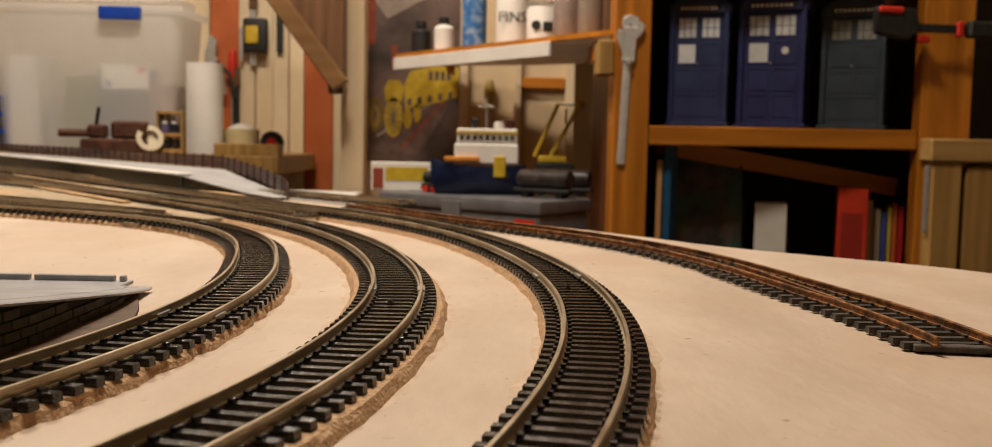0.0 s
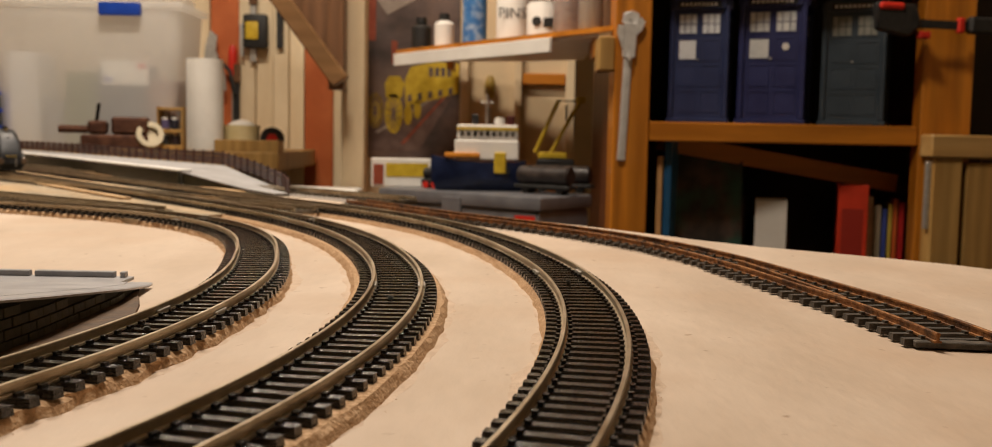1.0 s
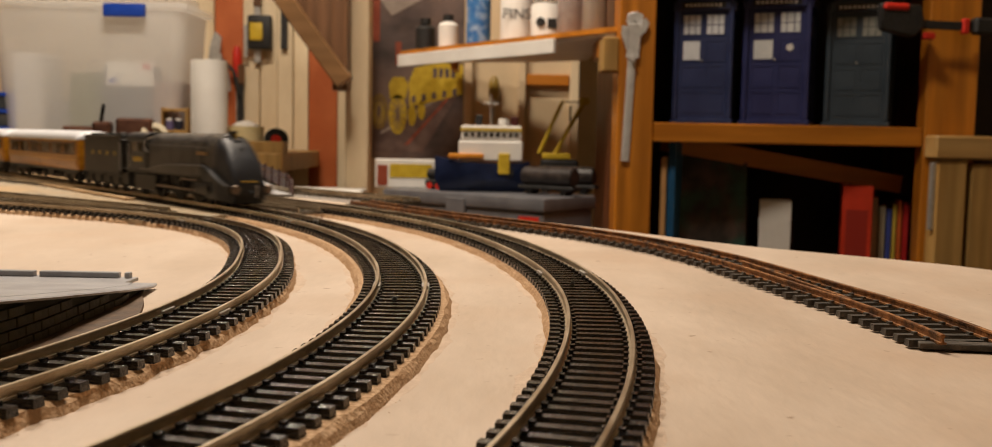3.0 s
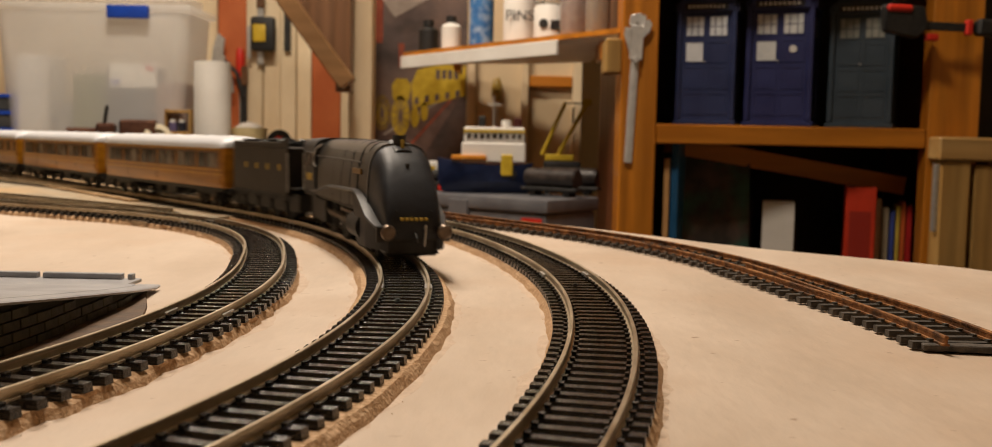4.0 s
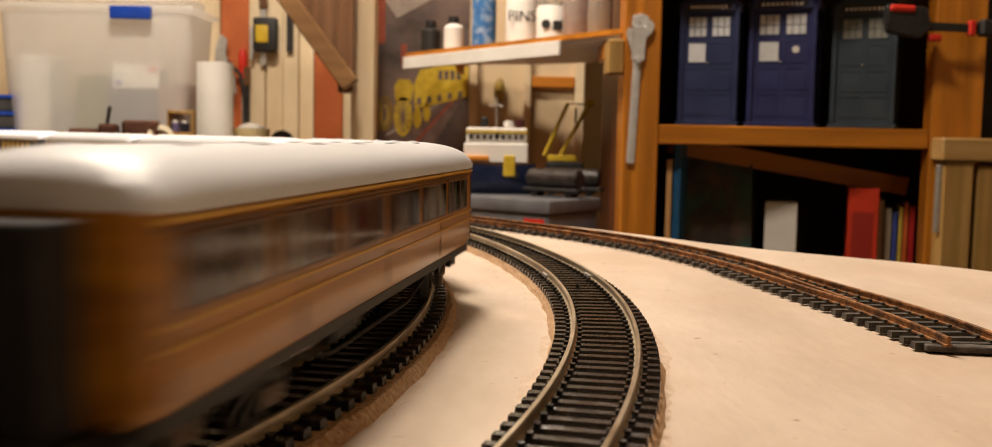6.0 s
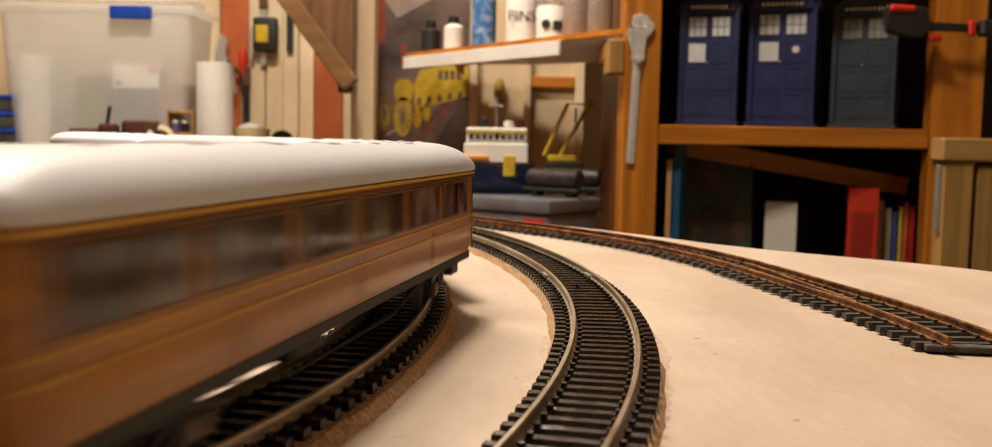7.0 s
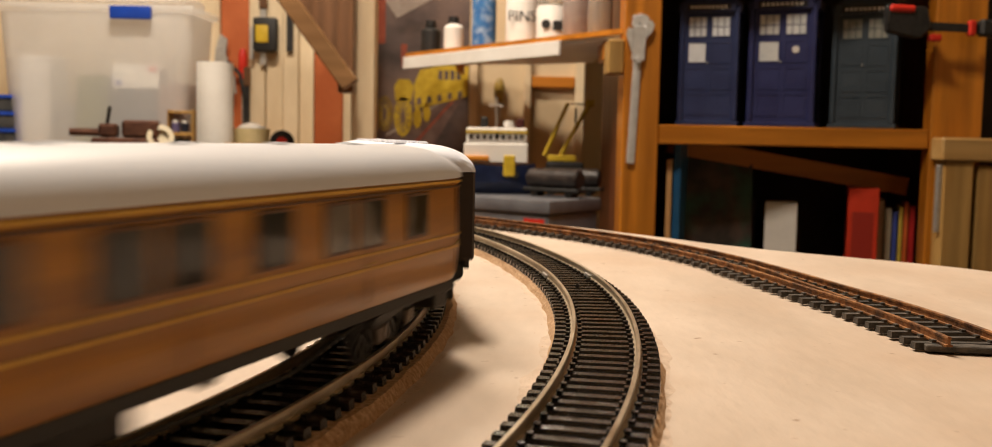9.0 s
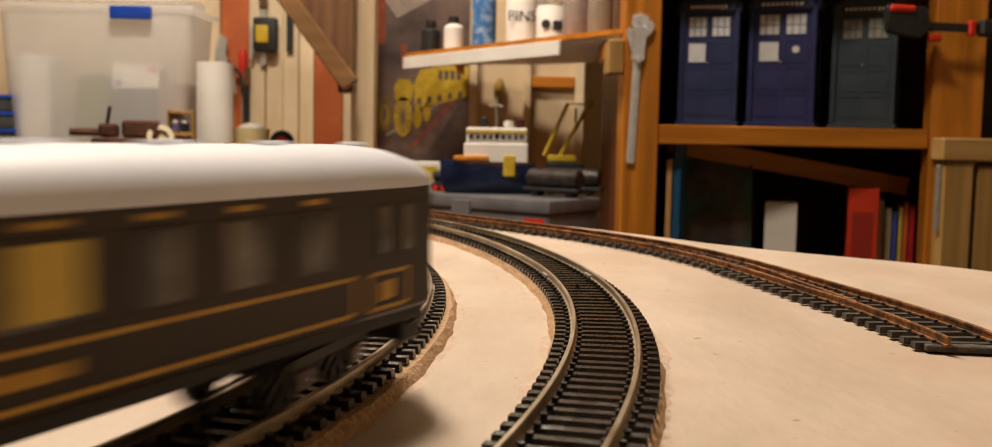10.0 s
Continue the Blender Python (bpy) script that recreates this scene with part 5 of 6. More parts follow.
def blue_box(colours, w, h, label, windows_white, badge, m):
    """A model of a blue panelled kiosk: plinth, corner posts, double door with panels and windows, sign, stepped roof, lamp."""
    body_m = material("kiosk_paint", colours[0], colours[1], 0.45, scale=25, fine=0.06, bump=0.05)
    pane_m = material("kiosk_pane", *windows_white, 0.3, scale=60)
    u = thing("police_box_model", label, "model box", m, group="kiosk models on the shelf")
    D = w
    part("plinth", bm_box(-w * 0.53, w * 0.53, -D * 0.53, D * 0.53, 0, h * 0.035, 0.0015), body_m, u)
    part("carcass", bm_box(-w * 0.44, w * 0.44, -D * 0.44, D * 0.44, h * 0.035, h * 0.80), body_m, u)
    for sx in (-1, 1):
        for sy in (-1, 1):
            part("corner_post", bm_box(sx * w * 0.455 - w * 0.045, sx * w * 0.455 + w * 0.045, sy * D * 0.455 - w * 0.045, sy * D * 0.455 + w * 0.045, h * 0.035, h * 0.82, 0.0015), body_m, u)
    for face in range(4):
        R = Matrix.Rotation(face * math.pi / 2, 4, "Z")
        part("sign_box", bm_box(-w * 0.44, w * 0.44, -D * 0.53, -D * 0.44, h * 0.785, h * 0.85, 0.001, m=R), body_m, u)
        sign = part("sign_plate", bm_box(-w * 0.36, w * 0.36, -D * 0.536, -D * 0.529, h * 0.797, h * 0.838, m=R), M_BLACK, u, "black sign plate with unreadable white lettering")
        if face == 0:
            for k in range(9):
                part("letter_bar", bm_box(-w * 0.31 + k * w * 0.07, -w * 0.268 + k * w * 0.07, -D * 0.538, -D * 0.5355, h * 0.807, h * 0.828), M_WHITE, sign)
        for col in (-1, 1):
            cx = col * w * 0.195
            for row in range(4):
                z0 = h * (0.075 + row * 0.178)
                z1 = z0 + h * 0.152
                fr = bmesh.new()
                x0, x1, yy = cx - w * 0.165, cx + w * 0.165, -D * 0.452
                t = w * 0.022
                for bx in ((x0, x1, z0, z0 + t), (x0, x1, z1 - t, z1), (x0, x0 + t, z0 + t, z1 - t), (x1 - t, x1, z0 + t, z1 - t)):
                    bm_box(bx[0], bx[1], yy, -D * 0.438, bx[2], bx[3], bm=fr)
                bmesh.ops.transform(fr, matrix=R, verts=fr.verts)
                pf = part("panel_frame", fr, body_m, u, smooth=False)
                if row == 3 or (row == 2 and col == -1 and face == 0):
                    part("pane" if row == 3 else "notice", bm_box(x0 + t, x1 - t, -D * 0.446, -D * 0.4395, z0 + t * 1.4, z1 - t, m=R), pane_m if row == 3 or badge is not None else body_m, pf,
                         "pale window pane" if row == 3 else "white notice plate on the door")
                    if row == 3:
                        for q in (1, 2):
                            xx = x0 + (x1 - x0) * q / 3
                            part("glazing_bar", bm_box(xx - 0.0006, xx + 0.0006, -D * 0.451, -D * 0.446, z0 + t, z1 - t, m=R), body_m, pf)
                        zz = (z0 + z1) / 2
                        part("glazing_bar", bm_box(x0, x1, -D * 0.4505, -D * 0.446, zz - 0.0006, zz + 0.0006, m=R), body_m, pf)
    if badge:
        part("badge", bm_cyl(w * 0.055, 0.001, pose(w * 0.2, -D * 0.446, h * 0.52, 90, 0, 0), 20), M_WHITE, u, "round white badge")
    part("door_handle", bm_cyl(w * 0.016, w * 0.03, pose(-w * 0.02, -D * 0.44, h * 0.44, 90, 0, 0), 10), M_STEEL, u)
    for k, (s, z0, z1) in enumerate(((0.47, 0.80, 0.865), (0.42, 0.865, 0.885), (0.36, 0.885, 0.905))):
        part("roof_step", bm_box(-w * s, w * s, -D * s, D * s, h * z0, h * z1, 0.001), body_m, u)
    part("roof_lamp", bm_cyl(w * 0.06, h * 0.06, pose(0, 0, h * 0.905), 14, bev=0.001), M_WHITE, u)
    return u


BLUE1 = ((0.020, 0.030, 0.095), (0.028, 0.042, 0.125))
BLUE2 = ((0.018, 0.022, 0.095), (0.026, 0.032, 0.125))
BLUE3 = ((0.030, 0.046, 0.062), (0.040, 0.058, 0.076))
blue_box(BLUE1, 0.090, 0.220, "dark blue model police box with white windows", ((0.70, 0.72, 0.74), (0.78, 0.80, 0.82)), False, pose(0.3235, 1.61, 0.0872, 0, 0, -18))
blue_box(BLUE2, 0.101, 0.2275, "royal blue model police box with barred windows and badge", ((0.60, 0.62, 0.62), (0.74, 0.74, 0.72)), True, pose(0.440, 1.61, 0.0872, 0, 0, -23))
blue_box(BLUE3, 0.095, 0.222, "grey-blue model police box with dull windows", ((0.22, 0.23, 0.20), (0.32, 0.31, 0.26)), None, pose(0.567, 1.61, 0.0872, 0, 0, -25))


def book(name, x, w, y, h, d, colour, label, tilt=0, turn=-17, z=-0.1898, bars=()):
    u = thing(name, label, "book", pose(x, y, z, 0, tilt, turn), group="books on the lower shelf")
    cm = material("book_cover", colour, tuple(min(1, c * 1.25) for c in colour), 0.45, scale=30)
    sh = bm_box(-w / 2, w / 2, 0, 0.004, 0, h, 0.0008)
    bm_box(-w / 2, -w / 2 + 0.002, 0.002, d, 0, h, bm=sh)
    bm_box(w / 2 - 0.002, w / 2, 0.002, d, 0, h, bm=sh)
    part("cover", sh, cm, u)
    part("pages", bm_box(-w / 2 + 0.0022, w / 2 - 0.0022, 0.005, d - 0.003, 0.003, h - 0.003), M_WHITE, u, "cream page block")
    for z0, z1, c in bars:
        part("spine_band", bm_box(-w / 2 * 0.7, w / 2 * 0.7, -0.0006, 0.0005, z0, z1), material("spine_print", c, c, 0.5, scale=40), u)
    return u


book("book", 0.250, 0.008, 1.53, 0.225, 0.15, (0.45, 0.25, 0.10), "thin tan book standing on the lower shelf")
book("book", 0.262, 0.011, 1.53, 0.25, 0.16, (0.01, 0.07, 0.16), "thin blue book standing on the lower shelf")
cov = thing("picture_book", "green picture book leaning with dark illustrated cover", "book", pose(0.335, 1.575, -0.1898, -8, 0, -6), group="books on the lower shelf")
part("cover", bm_box(-0.055, 0.055, 0, 0.012, 0, 0.238, 0.001), material("dark_picture_cover", (0.012, 0.012, 0.010), (0.075, 0.045, 0.035), 0.4, scale=18, spots=(0.02, 0.09, 0.06), spot_scale=14, lo=0.45, hi=0.62), cov)
part("spine", bm_box(-0.0575, -0.0552, -0.0005, 0.0125, 0, 0.238), material("green_spine", (0.005, 0.10, 0.06), (0.01, 0.16, 0.09), 0.4, scale=20), cov)
wb = thing("white_carton", "small white carton on the lower shelf", "box", pose(0.432, 1.57, -0.1898, 0, 0, -14))
part("body", bm_box(-0.024, 0.024, 0, 0.06, 0, 0.159, 0.001), M_WHITE, wb)
part("flap", bm_box(-0.0235, 0.0235, 0.001, 0.059, 0.1595, 0.1607), M_WHITE, wb)
book("book", 0.550, 0.044, 1.545, 0.187, 0.13, (0.50, 0.035, 0.012), "thick red book standing on the lower shelf", bars=((0.05, 0.15, (0.30, 0.02, 0.01)),))
for x, w, h, c in ((0.586, 0.010, 0.168, (0.40, 0.30, 0.2)), (0.598, 0.011, 0.155, (0.30, 0.26, 0.18)), (0.609, 0.008, 0.150, (0.04, 0.06, 0.25)), (0.6175, 0.006, 0.158, (0.5, 0.36, 0.05)),
                   (0.6255, 0.007, 0.165, (0.5, 0.10, 0.02)), (0.635, 0.009, 0.160, (0.38, 0.015, 0.015))):
    book("book", x, w * 0.92, 1.57, h, 0.07, c, "slim coloured paperback in a row on the lower shelf")
# dark things packed behind
for x, w, h in ((0.39, 0.06, 0.16), (0.47, 0.05, 0.12)):
    solid("dark_carton", bm_box(-w / 2, w / 2, 0, 0.08, 0, h, 0.002), material("dark_card", (0.03, 0.018, 0.014), (0.05, 0.03, 0.022), 0.6, scale=20), "dark brown carton at the back of the shelf", "box",
          m=pose(x, 1.68, -0.1898), group="cartons at the back")

# bar clamp on the right post
M_RED = material("red_plastic", (0.50, 0.02, 0.010), (0.60, 0.03, 0.016), 0.4, scale=40)
cl = thing("bar_clamp", "black and red quick-release bar clamp on the post", "clamp", pose(0.606, 1.462, 0.2330, 0, 1.5, 0))
part("bar", bm_box(-0.06, 0.26, -0.002, 0.002, -0.007, 0.005, 0.0005), M_BLACK, cl)
part("jaw", bm_prism([(-0.070, 0.026), (-0.012, 0.026), (-0.004, -0.004), (-0.02, -0.02), (-0.066, -0.012)], 0.018, Matrix.Translation((0, 0.009, 0)) @ SIDE, bev=0.003), M_BLACK, cl)
part("jaw_pad", bm_box(-0.066, -0.030, -0.014, 0.012, 0.016, 0.026, 0.003), M_RED, cl, "red rubber jaw pad")
part("trigger", bm_box(0.050, 0.060, -0.006, 0.006, -0.012, 0.010, 0.002), M_RED, cl, "red release lever")
part("grip", bm_box(0.065, 0.20, -0.010, 0.010, -0.012, 0.012, 0.004), M_BLACK, cl)
part("jaw_stop", bm_box(-0.005, 0.012, -0.007, 0.007, -0.022, -0.012, 0.002), M_RED, cl)


def pine_cabinet():
    u = thing("pine_cabinet", "pale pine cabinet with a thick top and panelled door", "cabinet")
    y = 1.462
    part("top", bm_box(0.6265, 1.10, y - 0.006, 1.497, 0.0415, 0.0755, 0.003), wood("pine_top", (0.36, 0.20, 0.062), (0.49, 0.30, 0.11), stretch=(0.07, 1, 1)), u)
    part("stile", bm_box(0.6345, 0.676, y, 1.497, -1.0, 0.0410, 0.0015), M_PINE, u)
    part("door", bm_box(0.6845, 1.08, y + 0.003, y + 0.02, -0.95, 0.0355, 0.002), M_PINE, u)
    part("carcass", bm_box(0.7105, 1.09, y + 0.021, 1.799, -1.0, 0.0405), M_DKWOOD, u)
    part("hinge_strip", bm_box(0.6275, 0.6344, y + 0.006, y + 0.014, -0.062, 0.036, 0.001), M_STEEL, u, "grey metal strip")
    return u


pine_cabinet()


M_CHROME = material("satin_chrome", (0.62, 0.61, 0.59), (0.74, 0.73, 0.71), 0.35, metal=0.45, scale=120)


def caliper():
    u = thing("vernier_caliper", "steel vernier caliper hanging on the wooden post", "caliper", pose(0.1865, 1.4975, 0.029, 0, 2.2, 0) @ Matrix.Diagonal((0.72, 1, 1, 1)))
    part("beam", bm_box(-0.008, 0.008, -0.0035, 0, 0, 0.20, 0.0006), M_CHROME, u)
    part("slider", bm_box(-0.012, 0.014, -0.0065, -0.0036, 0.150, 0.200, 0.001), M_CHROME, u)
    part("fixed_jaw", bm_prism([(-0.016, 0.200), (0.016, 0.200), (0.018, 0.214), (0.002, 0.218), (-0.014, 0.214)], 0.0035, SIDE, bev=0.0006), M_CHROME, u)
    part("upper_jaw", bm_prism([(0.014, 0.182), (0.024, 0.190), (0.030, 0.202), (0.022, 0.209), (0.012, 0.206)], 0.0035, Matrix.Translation((0, -0.0037, 0)) @ SIDE), M_CHROME, u)
    part("long_jaw", bm_prism([(-0.012, 0.160), (-0.026, 0.186), (-0.024, 0.196), (-0.012, 0.196)], 0.0035, Matrix.Translation((0, -0.0037, 0)) @ SIDE), M_CHROME, u)
    part("thumb_screw", bm_cyl(0.005, 0.006, pose(0.002, -0.0066, 0.150, 90, 0, 0), 14, bev=0.0008), M_CHROME, u)
    part("hanger_nail", bm_cyl(0.0015, 0.010, pose(0.0, 0.002, 0.203, 90, 0, 0), 8), M_BLACK, u)
    part("depth_rod", bm_box(-0.002, 0.002, -0.0046, -0.0036, 0.0, 0.145), M_CHROME, u)
    return u


caliper()
solid("wood_block", bm_box(0.150, 0.1735, 1.50, 1.56, 0.160, 0.210, 0.002), M_PINE, "pale pine block fixed to the post under the shelf", "wood block")

# ---------------------------------------------------------------- alcove: back wall, corner shelf, poster, bench
M_CREAM2 = material("cream_wall_boards", (0.66, 0.52, 0.33), (0.78, 0.65, 0.45), 0.6, scale=5, stretch=(4, 4, 1), fine=0.05, vary=0.12, bump=0.1)
solid("wall_alcove", bm_box(-0.30, 0.1735, 2.20, 2.26, -1.0, 1.4), M_WALL, "cream painted boarded wall of the alcove", "wall", kind="structure")
for k, (x0, x1, mat, text) in enumerate(((-0.075, -0.058, M_CREAM, "cream vertical batten beside the poster"), (0.040, 0.056, M_CREAM, "cream vertical batten on the wall"), (0.150, 0.170, M_CREAM, "cream vertical batten on the wall"))):
    solid("wall_batten", bm_box(x0, x1, 2.180, 2.199, -0.6, 1.2, 0.002), mat, text, "batten", kind="structure")
solid("wall_rail", bm_box(0.057, 0.149, 2.183, 2.199, 0.172, 0.196, 0.002), M_OAKH, "brown horizontal rail under the shelf", "rail", kind="structure")


def corner_shelf():
    u = thing("corner_shelf", "plywood corner shelf with a white front edge strip", "shelf")
    a, b = Vector((-0.2016, 2.054)), Vector((0.1735, 1.530))
    part("board", bm_prism([tuple(a), tuple(b), (0.1735, 2.030), (0.060, 2.110), (-0.090, 2.150)], 0.008, Matrix.Translation((0, 0, 0.221))), M_OAKH, u, smooth=False)
    part("underside", bm_prism([(a.x + 0.006, a.y + 0.002), (b.x - 0.001, b.y + 0.012), (0.172, 2.025), (0.059, 2.104), (-0.092, 2.144)], 0.006, Matrix.Translation((0, 0, 0.2148))), M_WHITE, u, smooth=False)
    d = (b - a).normalized()
    ang = math.degrees(math.atan2(d.y, d.x))
    part("edge_strip", bm_box(0.0, 0.50, -0.006, 0.0, -0.012, 0.0115, 0.0008, m=pose(a.x, a.y, 0.209, 0, 0, ang)), M_WHITE, u, "white painted strip along the front")
    part("bracket", bm_box(0.150, 0.173, 1.58, 1.66, 0.185, 0.2145, 0.002), M_OAK, u)
    part("back_bracket", bm_box(-0.10, -0.085, 2.07, 2.179, 0.196, 0.2145, 0.002), M_OAK, u)
    return u


corner_shelf()
M_GLASSY = material("clear_jar", (0.8, 0.78, 0.74), (0.85, 0.83, 0.8), 0.12, scale=20, trans=0.75)
M_BLUECAN = material("blue_label", (0.03, 0.12, 0.34), (0.06, 0.20, 0.45), 0.4, scale=40, spots=(0.3, 0.4, 0.55), spot_scale=60)
SZ = 0.2292


def bottle(x, y, r, h, label, cap, body=None, name="bottle"):
    u = thing(name, label, name, pose(x, y, SZ), group="jars and bottles on the corner shelf")
    part("body", bm_lathe([(r * 0.9, 0), (r, 0.002), (r, h * 0.72), (r * 0.8, h * 0.8), (r * 0.45, h * 0.84), (r * 0.45, h * 0.88)], 24), body or M_WHITE, u)
    part("cap", bm_cyl(r * 0.55, h * 0.2, pose(0, 0, h * 0.86), 18, bev=0.001), cap, u)
    return u


def jar(x, y, r, h, label, body, lid, text="", fill=None):
    u = thing("jar", label, "jar", pose(x, y, SZ), group="jars and bottles on the corner shelf")
    part("body", bm_lathe([(r * 0.92, 0), (r, 0.003), (r, h * 0.82), (r * 0.9, h * 0.88), (r * 0.9, h * 0.9)], 28), body, u)
    part("lid", bm_cyl(r * 0.96, h * 0.12, pose(0, 0, h * 0.9), 24, bev=0.001), lid, u)
    if fill:
        part("contents", bm_cyl(r * 0.85, h * 0.6, pose(0, 0, 0.004), 18), fill, u)
    if text:
        cu = bpy.data.curves.new("lettering", "FONT")
        cu.body, cu.size, cu.align_x, cu.extrude = text, 0.026, "CENTER", 0.0003
        cu.materials.append(M_BLACK)
        ob = new("lettering", cu)
        ob.parent = u
        ob.matrix_basis = pose(0, -r - 0.0006, h * 0.34, 90, 0, 0)
    return u


bottle(-0.102, 1.99, 0.019, 0.062, "small white bottle with a black cap", M_BLACK)
bottle(-0.150, 2.045, 0.020, 0.060, "small dark bottle on the shelf", M_BLACK, M_BLACK)
can = thing("blue_can", "blue printed tin standing on the corner shelf", "tin", pose(-0.042, 1.93, SZ))
part("body", bm_cyl(0.023, 0.13, None, 24, bev=0.002), M_BLUECAN, can)
part("rim", bm_cyl(0.0235, 0.003, pose(0, 0, 0.128), 24), M_STEEL, can)
jar(0.028, 1.86, 0.029, 0.125, "white plastic jar lettered for pins", M_WHITE, M_WHITE, "PINS")
jw = jar(0.080, 1.79, 0.028, 0.072, "white tub with a black printed mark", M_WHITE, M_GLASSY)
part("printed_mark", bm_cyl(0.008, 0.0006, pose(-0.012, -0.0275, 0.03, 90, 0, -15), 16), M_BLACK, jw)
part("printed_mark", bm_box(0.0, 0.016, -0.0289, -0.0276, 0.02, 0.036), M_BLACK, jw)
M_PINK = material("pinkish_oddments", (0.35, 0.17, 0.12), (0.5, 0.3, 0.22), 0.5, scale=120)
jar(0.118, 1.72, 0.024, 0.12, "clear jar of reddish oddments", M_GLASSY, M_GLASSY, fill=M_PINK)
jar(0.150, 1.645, 0.020, 0.13, "clear jar of pale wooden sticks", M_GLASSY, M_GLASSY, fill=M_PINE)

# poster of an old yellow steam engine, flat on the wall
M_POSTER = material("poster_ground", (0.055, 0.040, 0.036), (0.14, 0.10, 0.09), 0.5, scale=9, spots=(0.20, 0.13, 0.10), spot_scale=7, stretch=(1, 1, 2))
M_PYEL = material("poster_yellow", (0.48, 0.32, 0.015), (0.60, 0.42, 0.03), 0.5, scale=60)
M_PBROWN = material("poster_ochre", (0.20, 0.12, 0.02), (0.30, 0.19, 0.03), 0.5, scale=60)
M_PRED = material("poster_red", (0.25, 0.05, 0.025), (0.33, 0.08, 0.04), 0.5, scale=60)
M_PPALE = material("poster_pale", (0.30, 0.25, 0.21), (0.40, 0.34, 0.29), 0.5, scale=40)
po = thing("poster", "poster of an old yellow steam engine on the wall", "poster", pose(-0.184, 2.1985, 0.215))
part("sheet", bm_box(-0.106, 0.106, -0.001, 0.0, -0.205, 0.20), M_POSTER, po, smooth=False)


def ink(name, pts, mat, lift):
    part(name, bm_prism(pts, 0.0003, Matrix.Translation((0, -0.001 - lift, 0)) @ SIDE), mat, po, smooth=False)


def oval(cx, cz, rx, rz, n=24):
    return [(cx + rx * math.cos(2 * math.pi * k / n), cz + rz * math.sin(2 * math.pi * k / n)) for k in range(n)]


ink("printed_track", [(-0.100, -0.19), (0.02, -0.19), (0.100, -0.055), (0.100, -0.02), (-0.02, -0.085), (-0.100, -0.13)], material("poster_trackbed", (0.10, 0.06, 0.05), (0.18, 0.12, 0.10), 0.5, scale=30), 0.0004)
ink("printed_rail", [(-0.02, -0.175), (-0.012, -0.175), (0.098, -0.048), (0.098, -0.042)], M_PRED, 0.0008)
ink("printed_rail", [(-0.075, -0.150), (-0.068, -0.152), (0.05, -0.078), (0.05, -0.074)], M_PPALE, 0.0008)
ink("printed_wheel", oval(-0.035, -0.110, 0.0195, 0.043), M_PYEL, 0.0012)
ink("printed_wheel", oval(-0.075, -0.104, 0.019, 0.038), M_PBROWN, 0.0012)
ink("printed_wheel", oval(-0.075, -0.108, 0.011, 0.024), M_PYEL, 0.0014)
ink("printed_wheel", oval(-0.004, -0.112, 0.009, 0.022), M_PYEL, 0.0012)
ink("printed_wheel", oval(0.016, -0.100, 0.008, 0.020), M_PYEL, 0.0012)
ink("printed_boiler", [(-0.052, -0.076), (-0.018, -0.076), (-0.012, -0.046), (-0.022, -0.030), (-0.046, -0.030), (-0.055, -0.046)], M_PYEL, 0.0012)
ink("printed_carriage", [(-0.010, -0.092), (0.030, -0.084), (0.104, -0.064), (0.104, 0.000), (0.05, 0.002), (0.000, -0.010), (-0.012, -0.04)], M_PYEL, 0.0012)
ink("printed_chimney", [(-0.040, -0.005), (-0.030, -0.005), (-0.028, 0.045), (-0.042, 0.045)], M_PRED, 0.0010)
for cx, cz, rx, rz in ((-0.035, -0.110, 0.0165, 0.037), (-0.075, -0.104, 0.017, 0.034)):
    for q in range(6):
        a = math.pi * q / 6 + 0.2
        dx, dz = rx * math.cos(a), rz * math.sin(a)
        nx, nz = -0.0011 * math.sin(a), 0.0011 * math.cos(a)
        ink("printed_spoke", [(cx - dx - nx, cz - dz - nz), (cx + dx - nx, cz + dz - nz), (cx + dx + nx, cz + dz + nz), (cx - dx + nx, cz - dz + nz)], M_POSTER, 0.0016 + q * 0.0003)
for k in range(5):
    ink("printed_shade", [(-0.006 + k * 0.022, -0.085 + k * 0.004), (0.004 + k * 0.022, -0.083 + k * 0.004), (0.003 + k * 0.022, -0.068 + k * 0.004), (-0.005 + k * 0.022, -0.070 + k * 0.004)], M_POSTER, 0.0016)
for k in range(4):
    ink("printed_window", [(0.040 + k * 0.013, -0.030), (0.049 + k * 0.013, -0.029), (0.049 + k * 0.013, -0.010), (0.040 + k * 0.013, -0.010)], M_POSTER, 0.0016)
ink("printed_figure_bar", [(-0.092, 0.045), (-0.075, 0.045), (-0.075, 0.14), (-0.092, 0.14)], M_PRED, 0.0010)
ink("printed_sky", [(-0.05, 0.10), (0.06, 0.16), (0.095, 0.195), (-0.095, 0.195), (-0.095, 0.16)], M_PPALE, 0.0006)
ink("printed_heading", [(-0.03, 0.150), (0.045, 0.150), (0.045, 0.175), (-0.03, 0.175)], M_PYEL, 0.0012)

# hanging tool on the alcove wall
hk = thing("hanging_tool", "small yellow-handled tool hanging on the wall", "tool", pose(-0.012, 2.185, 0.14))
part("shaft", bm_cyl(0.0022, 0.13, pose(0, 0, -0.10), 10), M_STEEL, hk)
part("grip", bm_lathe([(0.006, 0), (0.011, 0.008), (0.012, 0.03), (0.008, 0.045), (0.004, 0.05)], 16, pose(0, 0, 0.0)), material("ochre_grip", (0.28, 0.18, 0.03), (0.36, 0.24, 0.05), 0.4, scale=60), hk)

